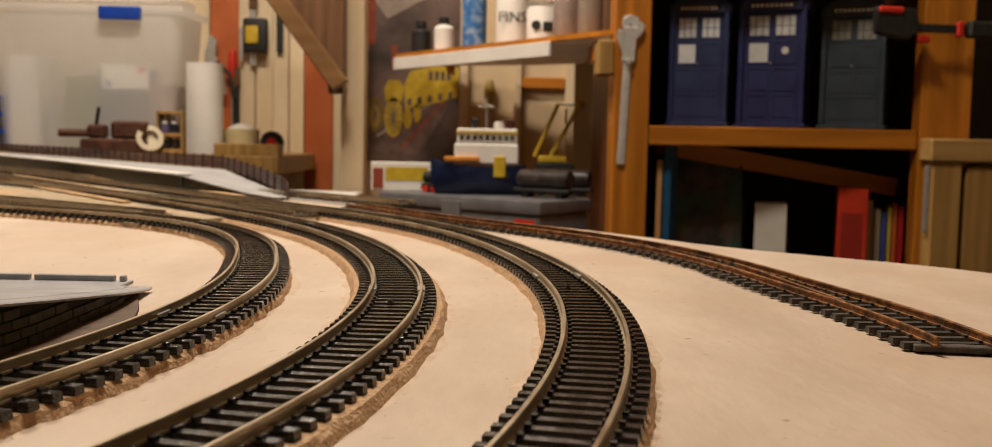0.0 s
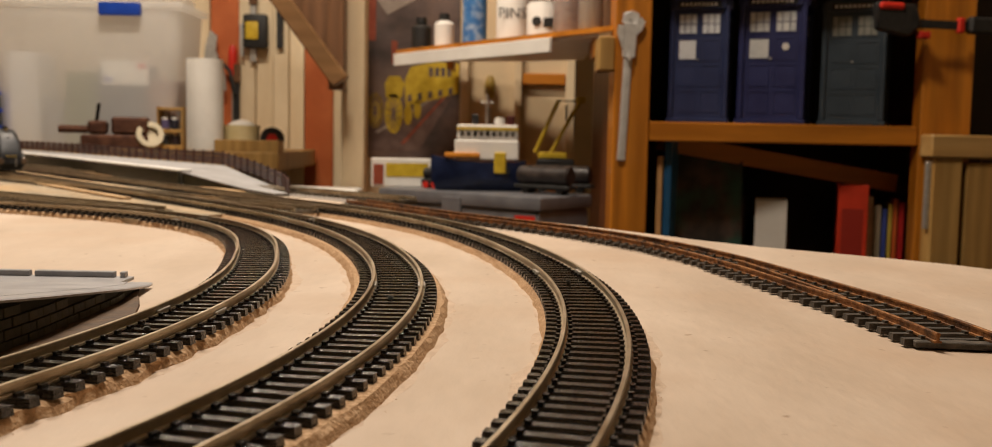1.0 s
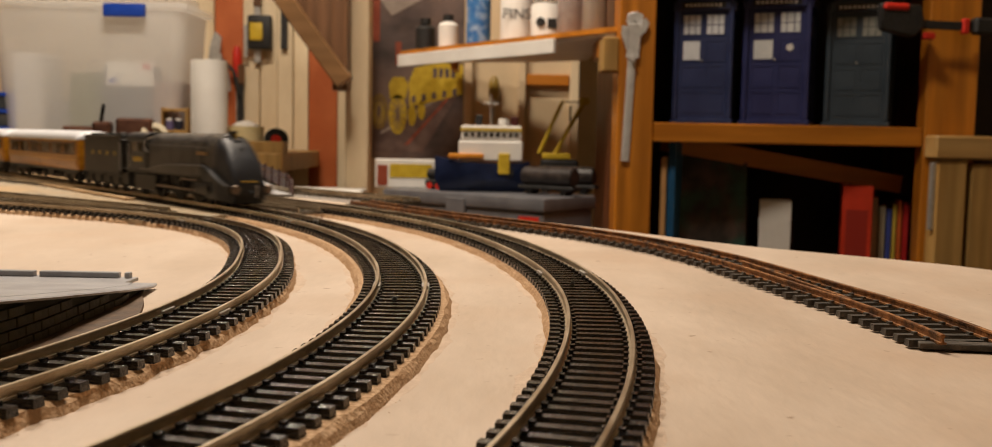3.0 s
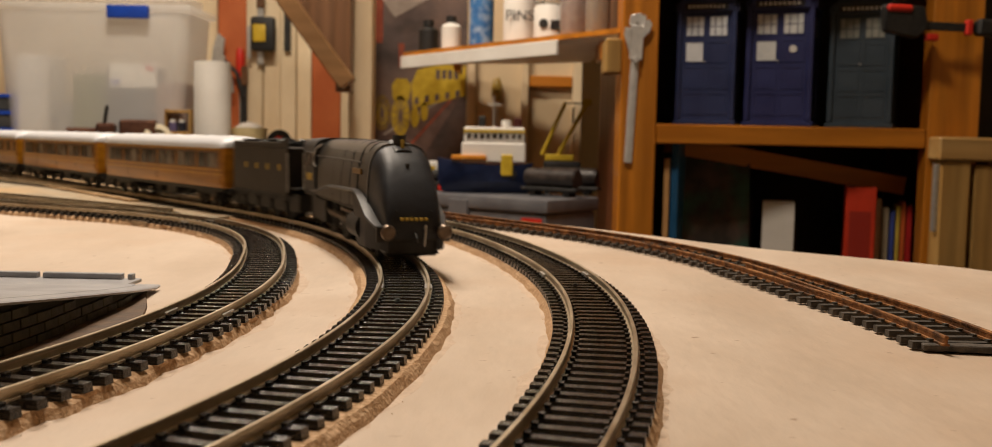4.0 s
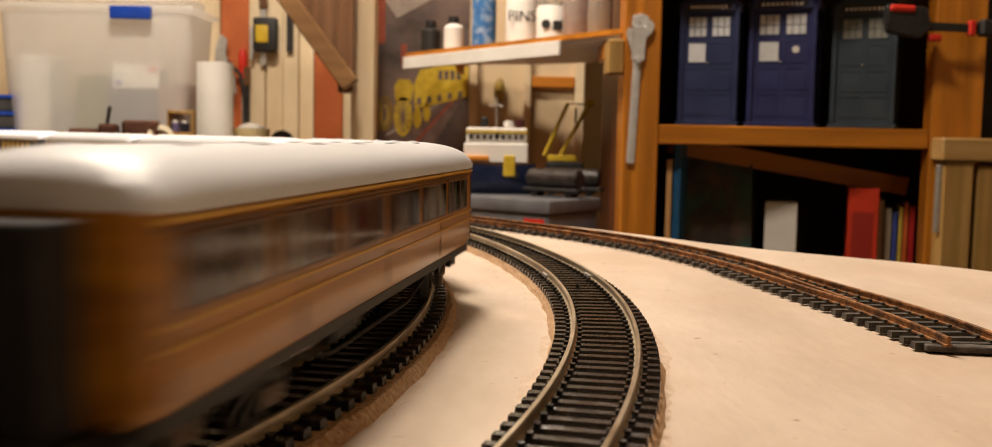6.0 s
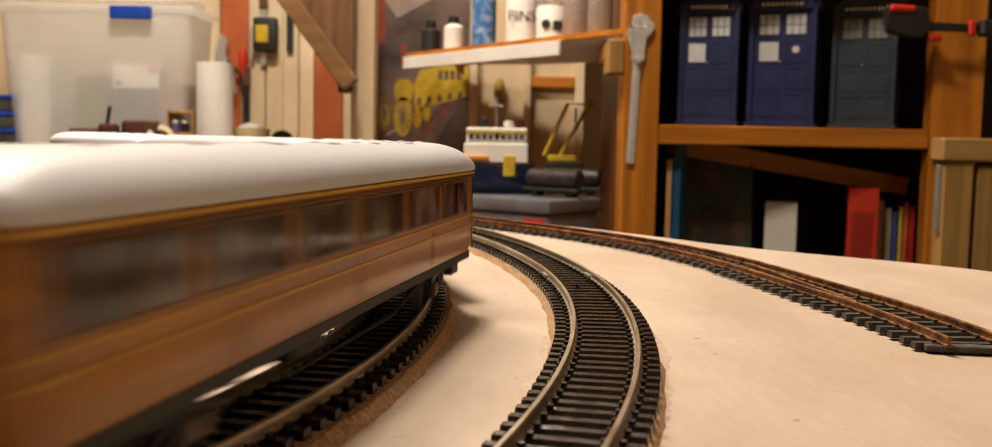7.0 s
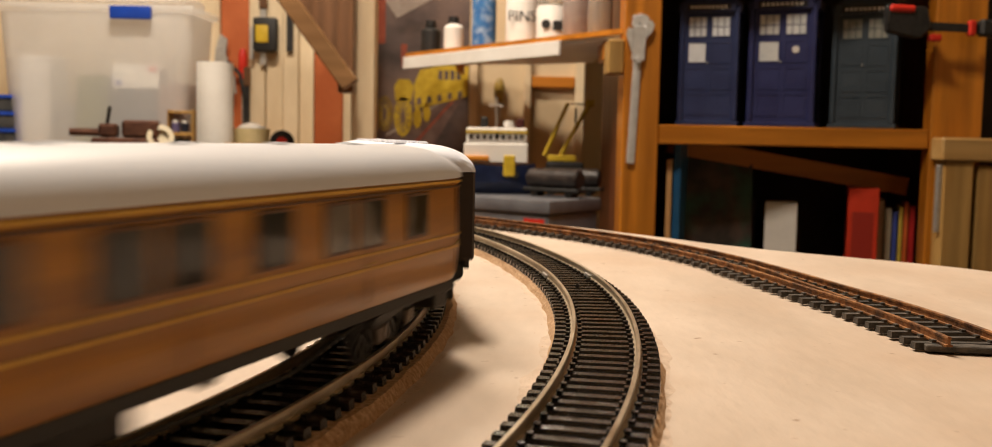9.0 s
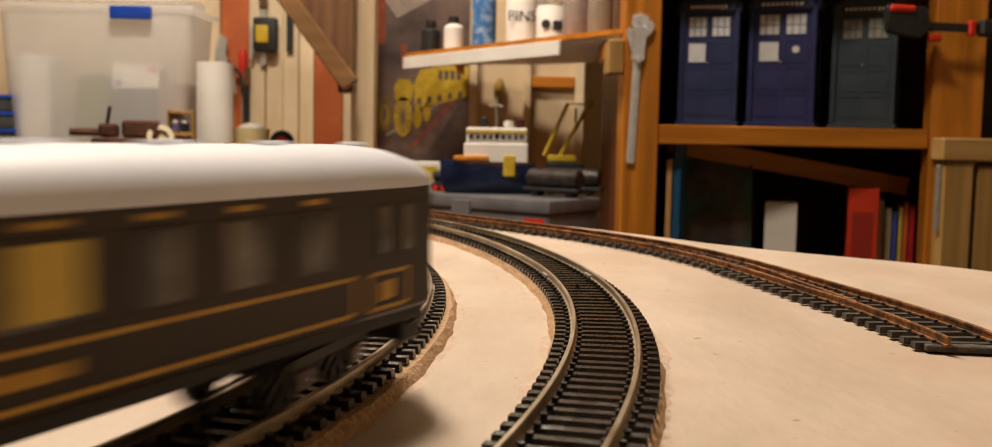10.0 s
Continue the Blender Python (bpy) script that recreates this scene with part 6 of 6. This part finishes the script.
# bench under the alcove, grey tub and the models on it
solid("alcove_bench", bm_box(-0.30, 0.172, 1.52, 2.178, -0.24, -0.205, 0.002), M_OAKH, "brown wooden bench top in the alcove", "bench")
tub = thing("storage_tub", "grey plastic storage tub with models on its lid", "storage box", pose(0.072, 1.556, -0.2048, 0, 0, 51.5))
# tub axes: x runs away to the right, y runs away to the left
part("body", bm_box(0.004, 0.143, 0.004, 0.346, 0, 0.150, 0.006, seg=2), M_GREYBOX, tub)
part("lid", bm_box(0, 0.147, 0, 0.35, 0.1505, 0.172, 0.004, seg=2), M_GREYBOX, tub)
part("label", bm_box(0.0030, 0.0042, 0.012, 0.052, 0.125, 0.142), M_RED, tub, "red paper label")
part("clip", bm_box(-0.003, 0.004, 0.16, 0.20, 0.135, 0.165, 0.001), M_GREYBOX, tub)
TZ = -0.2048 + 0.1725


def ship():
    u = thing("model_ship", "blue-hulled model tug with white superstructure", "model ship", pose(-0.022, 1.735, TZ, 0, 0, 4))
    M_HULL = material("navy_hull", (0.008, 0.014, 0.045), (0.014, 0.024, 0.07), 0.35, scale=60)
    b = bmesh.new()
    rings = []
    for x, w, z1 in ((-0.086, 0.004, 0.060), (-0.070, 0.016, 0.056), (-0.04, 0.024, 0.050), (0.02, 0.025, 0.048), (0.06, 0.022, 0.050), (0.075, 0.014, 0.052)):
        rings.append([b.verts.new(v) for v in ((x * 0.9, -w * 0.4, 0), (x, -w, 0.02), (x, -w, z1), (x, w, z1), (x, w, 0.02), (x * 0.9, w * 0.4, 0))])
    for a, c in zip(rings, rings[1:]):
        for k in range(6):
            b.faces.new((a[k], a[(k + 1) % 6], c[(k + 1) % 6], c[k]))
    b.faces.new(rings[0]), b.faces.new(rings[-1][::-1])
    bmesh.ops.recalc_face_normals(b, faces=b.faces[:])
    part("hull", b, M_HULL, u)
    part("lower_deck", bm_box(-0.046, 0.062, -0.018, 0.018, 0.0525, 0.086, 0.002), M_WHITE, u, "white lower deckhouse")
    wh = part("wheelhouse", bm_box(-0.042, 0.060, -0.016, 0.016, 0.0865, 0.112, 0.002), M_WHITE, u, "white wheelhouse with a row of dark windows")
    for k in range(9):
        part("pane", bm_box(-0.038 + k * 0.0107, -0.030 + k * 0.0107, -0.0168, -0.0158, 0.092, 0.101), M_WINDOW, wh)
    part("yellow_band", bm_box(-0.043, 0.061, -0.0172, 0.017, 0.103, 0.107), M_PYEL, wh)
    part("lifeboat", bm_box(-0.064, -0.004, -0.026, -0.014, 0.056, 0.0645, 0.003, seg=2), material("orange_boat", (0.55, 0.20, 0.02), (0.65, 0.26, 0.03), 0.4, scale=40), u, "orange lifeboat")
    part("radar", bm_cyl(0.009, 0.012, pose(0.03, 0, 0.1125), 16, bev=0.002), M_WHITE, u)
    part("funnel", bm_box(-0.018, -0.006, -0.006, 0.006, 0.1125, 0.130, 0.002), M_BLACK, u)
    part("mast", bm_tube([(0.008, 0, 0.112), (0.008, 0, 0.165)], 0.0012, 8), M_STEEL, u)
    part("mast_arm", bm_tube([(-0.004, 0, 0.150), (0.020, 0, 0.150)], 0.0009, 8), M_STEEL, u)
    part("funnel", bm_box(0.042, 0.056, -0.006, 0.006, 0.1125, 0.128, 0.002), material("dark_red_funnel", (0.05, 0.01, 0.01), (0.08, 0.02, 0.015), 0.4, scale=40), u)
    part("tyre_fender", bm_lathe([(0.004, -0.002), (0.007, -0.002), (0.007, 0.002), (0.004, 0.002)], 14, pose(0.04, -0.0265, 0.034, 90, 0, 0)), M_BLACK, u)
    part("yellow_box", bm_box(0.020, 0.040, -0.030, -0.024, 0.030, 0.066, 0.002), M_PYEL, u)
    return u


ship()


def crane():
    u = thing("model_crane", "yellow model crane with two leaning jibs", "model crane", pose(0.105, 1.79, TZ))
    part("base", bm_box(-0.03, 0.035, -0.018, 0.018, 0, 0.055, 0.003), M_BLACK, u)
    part("turntable", bm_box(-0.028, 0.022, -0.015, 0.015, 0.0555, 0.067, 0.002), M_PYEL, u)
    for (x0, x1) in ((-0.006, 0.044), (-0.034, 0.006)):
        b = bmesh.new()
        for sy in (-0.008, 0.008):
            bm_tube([(x0, sy, 0.066), (x1, sy, 0.158)], 0.0035, 6, b)
        for k in range(5):
            f = (k + 0.5) / 5
            bm_tube([(x0 + (x1 - x0) * f, -0.008, 0.066 + 0.092 * f), (x0 + (x1 - x0) * f, 0.008, 0.066 + 0.092 * f)], 0.0016, 6, b)
        part("jib", b, M_PYEL, u, "yellow lattice jib")
    part("jib_head", bm_box(0.036, 0.052, -0.010, 0.010, 0.153, 0.164, 0.002), M_PYEL, u)
    part("hook", bm_tube([(0.02, 0, 0.15), (0.02, 0, 0.125), (0.024, 0, 0.12)], 0.002, 6), M_BLACK, u)
    part("tie", bm_tube([(0.004, 0, 0.157), (0.044, 0, 0.157)], 0.0015, 6), M_BLACK, u)
    return u


crane()


def wagon(x, y, rot, label, mat):
    u = thing("model_wagon", label, "model wagon", pose(x, y, TZ, 0, 0, rot), group="wagons on the tub lid")
    part("tank", bm_cyl(0.0155, 0.10, pose(-0.05, 0, 0.030, 0, 90, 0), 20, bev=0.002), mat, u)
    part("frame", bm_box(-0.055, 0.055, -0.014, 0.014, 0.009, 0.0145, 0.001), M_BLACK, u)
    for wx in (-0.034, 0.034):
        part("wheelset", bm_cyl(0.007, 0.022, pose(wx, 0.011, 0.007, 90, 0, 0), 16), M_BLACK, u)
    for k in (-0.03, 0.0, 0.03):
        part("band", bm_cyl(0.0159, 0.0012, pose(k, 0, 0.030, 0, 90, 0), 20), M_BLACK, u)
    return u


M_DKW = material("dark_wagon", (0.018, 0.014, 0.013), (0.05, 0.038, 0.034), 0.4, scale=60)
wagon(0.085, 1.665, -38, "dark model tank wagon on the tub lid", M_DKW)
wagon(0.115, 1.722, -20, "dark weathered model wagon behind another", M_DKW)
bx = thing("printed_carton", "yellow and white printed kit box lying on the tub", "box", pose(-0.165, 1.82, TZ, 0, 0, 8))
part("body", bm_box(-0.055, 0.050, -0.02, 0.02, 0, 0.050, 0.001), M_WHITE, bx)
part("printed_band", bm_box(-0.030, 0.045, -0.0208, -0.0198, 0.018, 0.042), M_PYEL, bx, "yellow printed band")
part("printed_band", bm_box(-0.052, -0.034, -0.0208, -0.0198, 0.004, 0.040), M_PRED, bx)
dl = thing("dark_engine", "small black model engine at the end of the tub", "model engine", pose(-0.098, 1.775, TZ, 0, 0, -30))
part("chassis", bm_box(-0.028, 0.028, -0.012, 0.012, 0.004, 0.016, 0.001), M_BLACK, dl)
part("boiler", bm_cyl(0.010, 0.040, pose(-0.026, 0, 0.026, 0, 90, 0), 16, bev=0.001), M_BLACK, dl)
part("cab", bm_box(0.010, 0.027, -0.011, 0.011, 0.0165, 0.042, 0.001), M_BLACK, dl)
for wx in (-0.018, 0.0, 0.018):
    part("wheel", bm_cyl(0.006, 0.026, pose(wx, 0.013, 0.006, 90, 0, 0), 14), M_RED, dl)

# ---------------------------------------------------------------- left: pillar, brace, boarded wall, workbench
solid("pillar", bm_box(-0.303, -0.257, 2.00, 2.06, -1.0, 1.4, 0.003), M_CREAM, "cream painted timber pillar", "pillar", kind="structure")
solid("sill", bm_box(-0.42, -0.258, 1.90, 1.999, -0.09, -0.045, 0.003), M_WHITE, "white painted sill at the foot of the wall", "sill", kind="structure")
br = thing("shelf_bracket", "brown wooden shelf bracket with a diagonal brace", "bracket")
part("upright", bm_box(-0.316, -0.288, 1.925, 1.97, 0.143, 1.3, 0.001), M_DKWOOD, br)
part("brace", bm_box(-0.20, 0.20, -0.018, 0.018, -0.016, 0.016, 0.002, m=pose(-0.408, 1.90, 0.315, 0, 53, 0)), wood("brown_brace", (0.17, 0.085, 0.03), (0.27, 0.14, 0.055), stretch=(0.07, 1, 1)), br)
part("web", bm_prism([(-0.3165, 0.19), (-0.3165, 0.60), (-0.58, 0.60), (-0.44, 0.335)], 0.008, Matrix.Translation((0, 1.955, 0)) @ SIDE), M_DKWOOD, br, smooth=False)
k = 0
bw = thing("board_cladding", "vertical cream boards with two terracotta boards on the wall", "cladding", kind="structure")
edges_x = [-1.90, -1.80, -1.70, -1.60, -1.50, -1.40, -1.30, -1.20, -1.10, -1.00, -0.92, -0.845, -0.78, -0.725, -0.652, -0.61, -0.565, -0.525, -0.487, -0.413, -0.375, -0.33, -0.28]
for x0, x1 in zip(edges_x, edges_x[1:]):
    red = x0 in (-0.725, -0.487)
    part("board", bm_box(x0 + 0.0008, x1 - 0.0008, 2.598 if red else 2.590 + 0.006 * (k % 2), 2.6195, -0.7, 1.38, 0.002), M_ORANGE if red else M_CREAM2, bw)
    k += 1
# bench and clutter
BZ = 0.018
solid("workbench", bm_box(-2.6, -0.455, 2.135, 2.58, -0.022, BZ, 0.003), M_PINE, "pale pine workbench top against the wall", "workbench")
M_TUB = material("translucent_tub", (0.88, 0.88, 0.87), (0.93, 0.93, 0.92), 0.38, scale=8, trans=0.0, fine=0.03)
nt = M_TUB.node_tree
pb_ = nt.nodes["Principled BSDF"]
pb_.inputs["Transmission Weight"].default_value = 0.0
tl = nt.nodes.new("ShaderNodeBsdfTranslucent")
tl.inputs["Color"].default_value = (0.93, 0.93, 0.92, 1)
tpn = nt.nodes.new("ShaderNodeBsdfTransparent")
mx1, mx2 = nt.nodes.new("ShaderNodeMixShader"), nt.nodes.new("ShaderNodeMixShader")
mx1.inputs[0].default_value, mx2.inputs[0].default_value = 0.5, 0.56
nt.links.new(pb_.outputs[0], mx1.inputs[1])
nt.links.new(tl.outputs[0], mx1.inputs[2])
nt.links.new(mx1.outputs[0], mx2.inputs[1])
nt.links.new(tpn.outputs[0], mx2.inputs[2])
nt.links.new(mx2.outputs[0], nt.nodes["Material Output"].inputs[0])
st = thing("storage_tub", "large translucent plastic tub with blue handle clips", "storage box", pose(-0.892, 2.30, BZ))


def hollow_tub(w, d, h, r, taper):
    b = bmesh.new()

    def ring(sx, sy, z):
        out = []
        for cx, cy, a0 in ((1, 1, 0), (-1, 1, 90), (-1, -1, 180), (1, -1, 270)):
            for q in range(5):
                a = radians(a0 + q * 22.5)
                out.append(b.verts.new((cx * (sx - r) + r * math.cos(a), cy * (sy - r) + r * math.sin(a), z)))
        return out
    rs = [ring(w * taper, d * taper, 0), ring(w, d, h), ring(w - 0.003, d - 0.003, h), ring(w * taper - 0.003, d * taper - 0.003, 0.003)]
    n = len(rs[0])
    for a, c in zip(rs, rs[1:]):
        for i in range(n):
            b.faces.new((a[i], a[(i + 1) % n], c[(i + 1) % n], c[i]))
    b.faces.new(rs[0][::-1]), b.faces.new(rs[-1])
    bmesh.ops.recalc_face_normals(b, faces=b.faces[:])
    return b


part("body", hollow_tub(0.212, 0.095, 0.300, 0.03, 0.90), M_TUB, st, "cloudy translucent plastic body")
part("rim", bm_box(-0.219, 0.219, -0.102, 0.102, 0.3005, 0.316, 0.006, seg=2), M_TUB, st)
lid = part("lid", bm_box(-0.212, 0.190, -0.096, 0.096, 0.3165, 0.345, 0.012, seg=3), M_TUB, st)
M_BLUECLIP = material("blue_plastic", (0.006, 0.045, 0.33), (0.01, 0.06, 0.42), 0.4, scale=40)
part("handle_clip", bm_box(0.044, 0.133, -0.119, -0.103, 0.283, 0.311, 0.004, seg=2), M_BLUECLIP, st, "bright blue handle clip")
part("label", bm_box(0.036, 0.138, -0.0805, -0.0792, 0.138, 0.190), M_WHITE, st, "white paper label with faint print")
part("label_mark", bm_box(0.116, 0.132, -0.0812, -0.0804, 0.174, 0.186), M_RED, st)
part("label_mark", bm_box(0.042, 0.058, -0.0812, -0.0804, 0.144, 0.154), M_BLUECLIP, st)
for x0, x1, y0, z1, c, text in ((-0.205, -0.13, -0.125, 0.205, (0.70, 0.70, 0.70), "white carton inside a tub"), (-0.12, -0.075, -0.10, 0.10, (0.28, 0.28, 0.30), "grey carton inside a tub"),
                                (-0.068, 0.012, -0.12, 0.165, (0.13, 0.14, 0.04), "olive green bag inside a tub"), (0.018, 0.125, -0.13, 0.185, (0.045, 0.04, 0.045), "dark grey carton inside a tub"),
                                (0.132, 0.20, -0.12, 0.15, (0.22, 0.10, 0.06), "brown carton inside a tub")):
    solid("carton", bm_box(x0 * 0.9 + 0.012, x1 * 0.9 + 0.012, y0 * 0.6, y0 * 0.6 + 0.10, 0.0035, z1, 0.004), material("carton_card", c, tuple(q * 1.2 for q in c), 0.6, scale=20), text, "box", m=pose(-0.892, 2.30, BZ), group="cartons inside the tub")

kr = thing("paper_roll", "white kitchen paper roll standing on the bench", "paper roll", pose(-0.619, 2.175, BZ))
part("paper", bm_lathe([(0.019, 0.0), (0.0375, 0.001), (0.038, 0.004), (0.0383, 0.10), (0.038, 0.19), (0.0375, 0.193), (0.019, 0.193), (0.019, 0.15)], 36), M_WHITE, kr)
part("loose_sheet", bm_box(-0.0008, 0.0008, -0.022, 0.0, 0.002, 0.191, m=pose(-0.036, -0.012, 0, 0, 0, 20)), M_WHITE, kr)

crate = thing("drawer_rack", "blue plastic rack of small dark drawers", "drawer rack", pose(-1.120, 2.19, BZ, 0, 0, 27))
part("frame", bm_box(-0.06, 0.062, 0.012, 0.08, 0, 0.118, 0.002), M_BLUECLIP, crate)
for r in range(3):
    for c in range(3):
        part("drawer", bm_box(-0.056 + c * 0.039, -0.022 + c * 0.039, 0.004, 0.0115, 0.008 + r * 0.037, 0.036 + r * 0.037, 0.002), material("smoky_drawer", (0.03, 0.035, 0.04), (0.06, 0.06, 0.06), 0.3, scale=40) if not (r or c) else
             bpy.data.materials["smoky_drawer"], crate)
    part("rail", bm_box(-0.06, 0.062, 0.0, 0.0118, 0.036 + r * 0.037 + 0.0005, 0.0443 + r * 0.037, 0.001), M_BLUECLIP, crate)
part("side", bm_box(0.0625, 0.070, 0.0, 0.08, 0, 0.118, 0.001), M_BLUECLIP, crate)


def vise():
    u = thing("bench_vice", "small rusty brown bench vice", "vice", pose(-0.800, 2.168, BZ, 0, 0, 12) @ Matrix.Scale(1.35, 4))
    M_V = material("rusty_iron", (0.06, 0.022, 0.012), (0.13, 0.055, 0.03), 0.6, metal=0.4, scale=80, bump=0.4)
    part("base", bm_box(-0.055, 0.045, -0.022, 0.022, 0, 0.022, 0.003), M_V, u)
    part("fixed_jaw", bm_box(-0.010, 0.045, -0.02, 0.02, 0.0225, 0.050, 0.004), M_V, u)
    part("sliding_jaw", bm_box(-0.045, -0.018, -0.02, 0.02, 0.0225, 0.044, 0.004), M_V, u)
    part("screw", bm_cyl(0.006, 0.05, pose(-0.09, 0, 0.03, 0, 90, 0), 12), M_V, u)
    part("handle", bm_tube([(-0.028, -0.012, 0.07), (-0.038, 0.012, 0.03)], 0.003, 8), M_BLACK, u)
    return u


vise()
cr = thing("tape_roll", "cream masking tape roll leaning on the bench", "tape", pose(-0.735, 2.165, BZ + 0.029, 70, 0, 25))
part("tape", bm_lathe([(0.017, -0.012), (0.028, -0.012), (0.029, 0), (0.028, 0.012), (0.017, 0.012), (0.017, 0)], 28), material("masking_tape", (0.55, 0.48, 0.33), (0.62, 0.55, 0.40), 0.6, scale=30), cr)
rk = thing("bottle_rack", "little pine rack holding small paint bottles", "rack", pose(-0.695, 2.20, BZ))
part("shelf", bm_box(-0.026, 0.022, -0.02, 0.02, 0.0, 0.010, 0.001), M_PINE, rk)
part("shelf", bm_box(-0.026, 0.022, -0.02, 0.02, 0.036, 0.044, 0.001), M_PINE, rk)
part("shelf", bm_box(-0.026, 0.022, -0.02, 0.02, 0.084, 0.090, 0.001), M_PINE, rk)
part("side", bm_box(-0.030, -0.0265, -0.02, 0.02, 0.0, 0.092, 0.001), M_PINE, rk)
part("side", bm_box(0.0225, 0.026, -0.02, 0.02, 0.0, 0.092, 0.001), M_PINE, rk)
for x, z, c in ((-0.016, 0.0102, (0.02, 0.02, 0.02)), (0.006, 0.0102, (0.03, 0.02, 0.02)), (-0.016, 0.0442, (0.10, 0.08, 0.16)), (0.004, 0.0442, (0.02, 0.02, 0.03))):
    b = thing("paint_bottle", "small dark paint bottle in the pine rack", "bottle", pose(-0.695 + x, 2.195, BZ + z), group="paint bottles")
    part("body", bm_cyl(0.009, 0.020, None, 14, bev=0.001), material("paint_glass", c, c, 0.3, scale=40), b)
    part("cap", bm_cyl(0.007, 0.005, pose(0, 0, 0.0201), 14), M_WHITE, b)
pb = thing("pine_tray", "open pine tray at the end of the bench", "tray", pose(-0.52, 2.165, BZ))
part("front", bm_box(-0.07, 0.065, -0.028, -0.022, 0, 0.024, 0.001), M_PINE, pb)
part("back", bm_box(-0.07, 0.065, 0.022, 0.028, 0, 0.024, 0.001), M_PINE, pb)
part("base", bm_box(-0.07, 0.065, -0.0215, 0.0215, 0, 0.004), M_PINE, pb)
part("end", bm_box(-0.07, -0.064, -0.0215, 0.0215, 0.0045, 0.024), M_PINE, pb)
part("end", bm_box(0.059, 0.065, -0.0215, 0.0215, 0.0045, 0.024), M_PINE, pb)
yt = thing("cream_tub", "cream plastic tub with oddments on the bench", "tub", pose(-0.555, 2.23, BZ))
part("body", bm_lathe([(0.030, 0), (0.036, 0.004), (0.040, 0.055), (0.037, 0.055), (0.034, 0.008)], 26), material("cream_plastic", (0.60, 0.50, 0.26), (0.68, 0.58, 0.33), 0.45, scale=30), yt)
part("cotton_wad", bm_lathe([(0.034, 0.04), (0.03, 0.058), (0.014, 0.066), (0.004, 0.068)], 12), M_WHITE, yt)
tp = thing("insulating_tape", "roll of red and black tape standing on the bench", "tape", pose(-0.488, 2.23, BZ + 0.0265, 90, 0, 8))
part("tape", bm_lathe([(0.012, -0.009), (0.026, -0.009), (0.026, 0.009), (0.012, 0.009), (0.012, 0)], 26), M_BLACK, tp)
part("core", bm_lathe([(0.006, -0.0095), (0.0118, -0.0095), (0.0118, 0.0095), (0.006, 0.0095)], 22), M_RED, tp)

# tools on the boarded wall
pl = thing("pliers", "bright steel pliers hanging on the wall", "pliers", pose(-0.712, 2.575, 0.212))
part("jaw", bm_prism([(-0.022, 0.02), (0.006, 0.03), (0.012, 0.085), (-0.006, 0.10), (-0.018, 0.06)], 0.008, SIDE, bev=0.001), M_STEEL, pl)
part("pivot", bm_cyl(0.013, 0.010, pose(0.0, 0.001, 0.035, 90, 0, 0), 18, bev=0.001), M_STEEL, pl)
part("handle", bm_tube([(0.004, -0.004, 0.03), (0.025, -0.004, -0.005), (0.030, -0.004, -0.05)], 0.005, 8), M_STEEL, pl)
part("handle", bm_tube([(0.010, -0.004, 0.03), (0.042, -0.004, 0.0), (0.055, -0.004, -0.06)], 0.005, 8), M_BLACK, pl)
tg = thing("tape_measure", "black and yellow tape measure hanging on the wall", "tape measure", pose(-0.604, 2.57, 0.268))
part("case", bm_box(-0.030, 0.030, -0.015, 0.015, 0.0, 0.085, 0.008, seg=2), M_BLACK, tg)
part("badge", bm_box(-0.022, 0.010, -0.0175, -0.0145, 0.022, 0.066, 0.004, seg=2), M_PYEL, tg, "rounded yellow side")
part("blade", bm_box(-0.040, -0.0305, -0.004, 0.004, -0.02, 0.06, 0.001), M_STEEL, tg)
sc = thing("screwdriver", "red-handled screwdriver hanging on the wall", "screwdriver", pose(-0.665, 2.582, 0.10))
part("handle", bm_lathe([(0.006, 0), (0.011, 0.01), (0.011, 0.07), (0.007, 0.085)], 16, pose(0, 0, 0.09)), M_RED, sc)
part("shaft", bm_cyl(0.003, 0.13, pose(0, 0, -0.04), 10), M_STEEL, sc)
for x, z, h, mat, text in ((-0.655, 0.07, 0.11, M_BLACK, "thin black file hanging on the wall"), (-0.612, 0.235, 0.14, M_STEEL, "steel rule hanging on the wall"), (-0.545, 0.27, 0.13, M_BLACK, "dark tool hanging on the wall")):
    f = thing("hand_tool", text, "tool", pose(x, 2.578, z), group="tools on the wall")
    part("blade", bm_box(-0.008, 0.008, -0.003, 0.003, 0, h, 0.001), mat, f)
    part("handle", bm_box(-0.010, 0.010, -0.006, 0.006, h + 0.0002, h + 0.05, 0.003), M_DKWOOD, f)


motions()
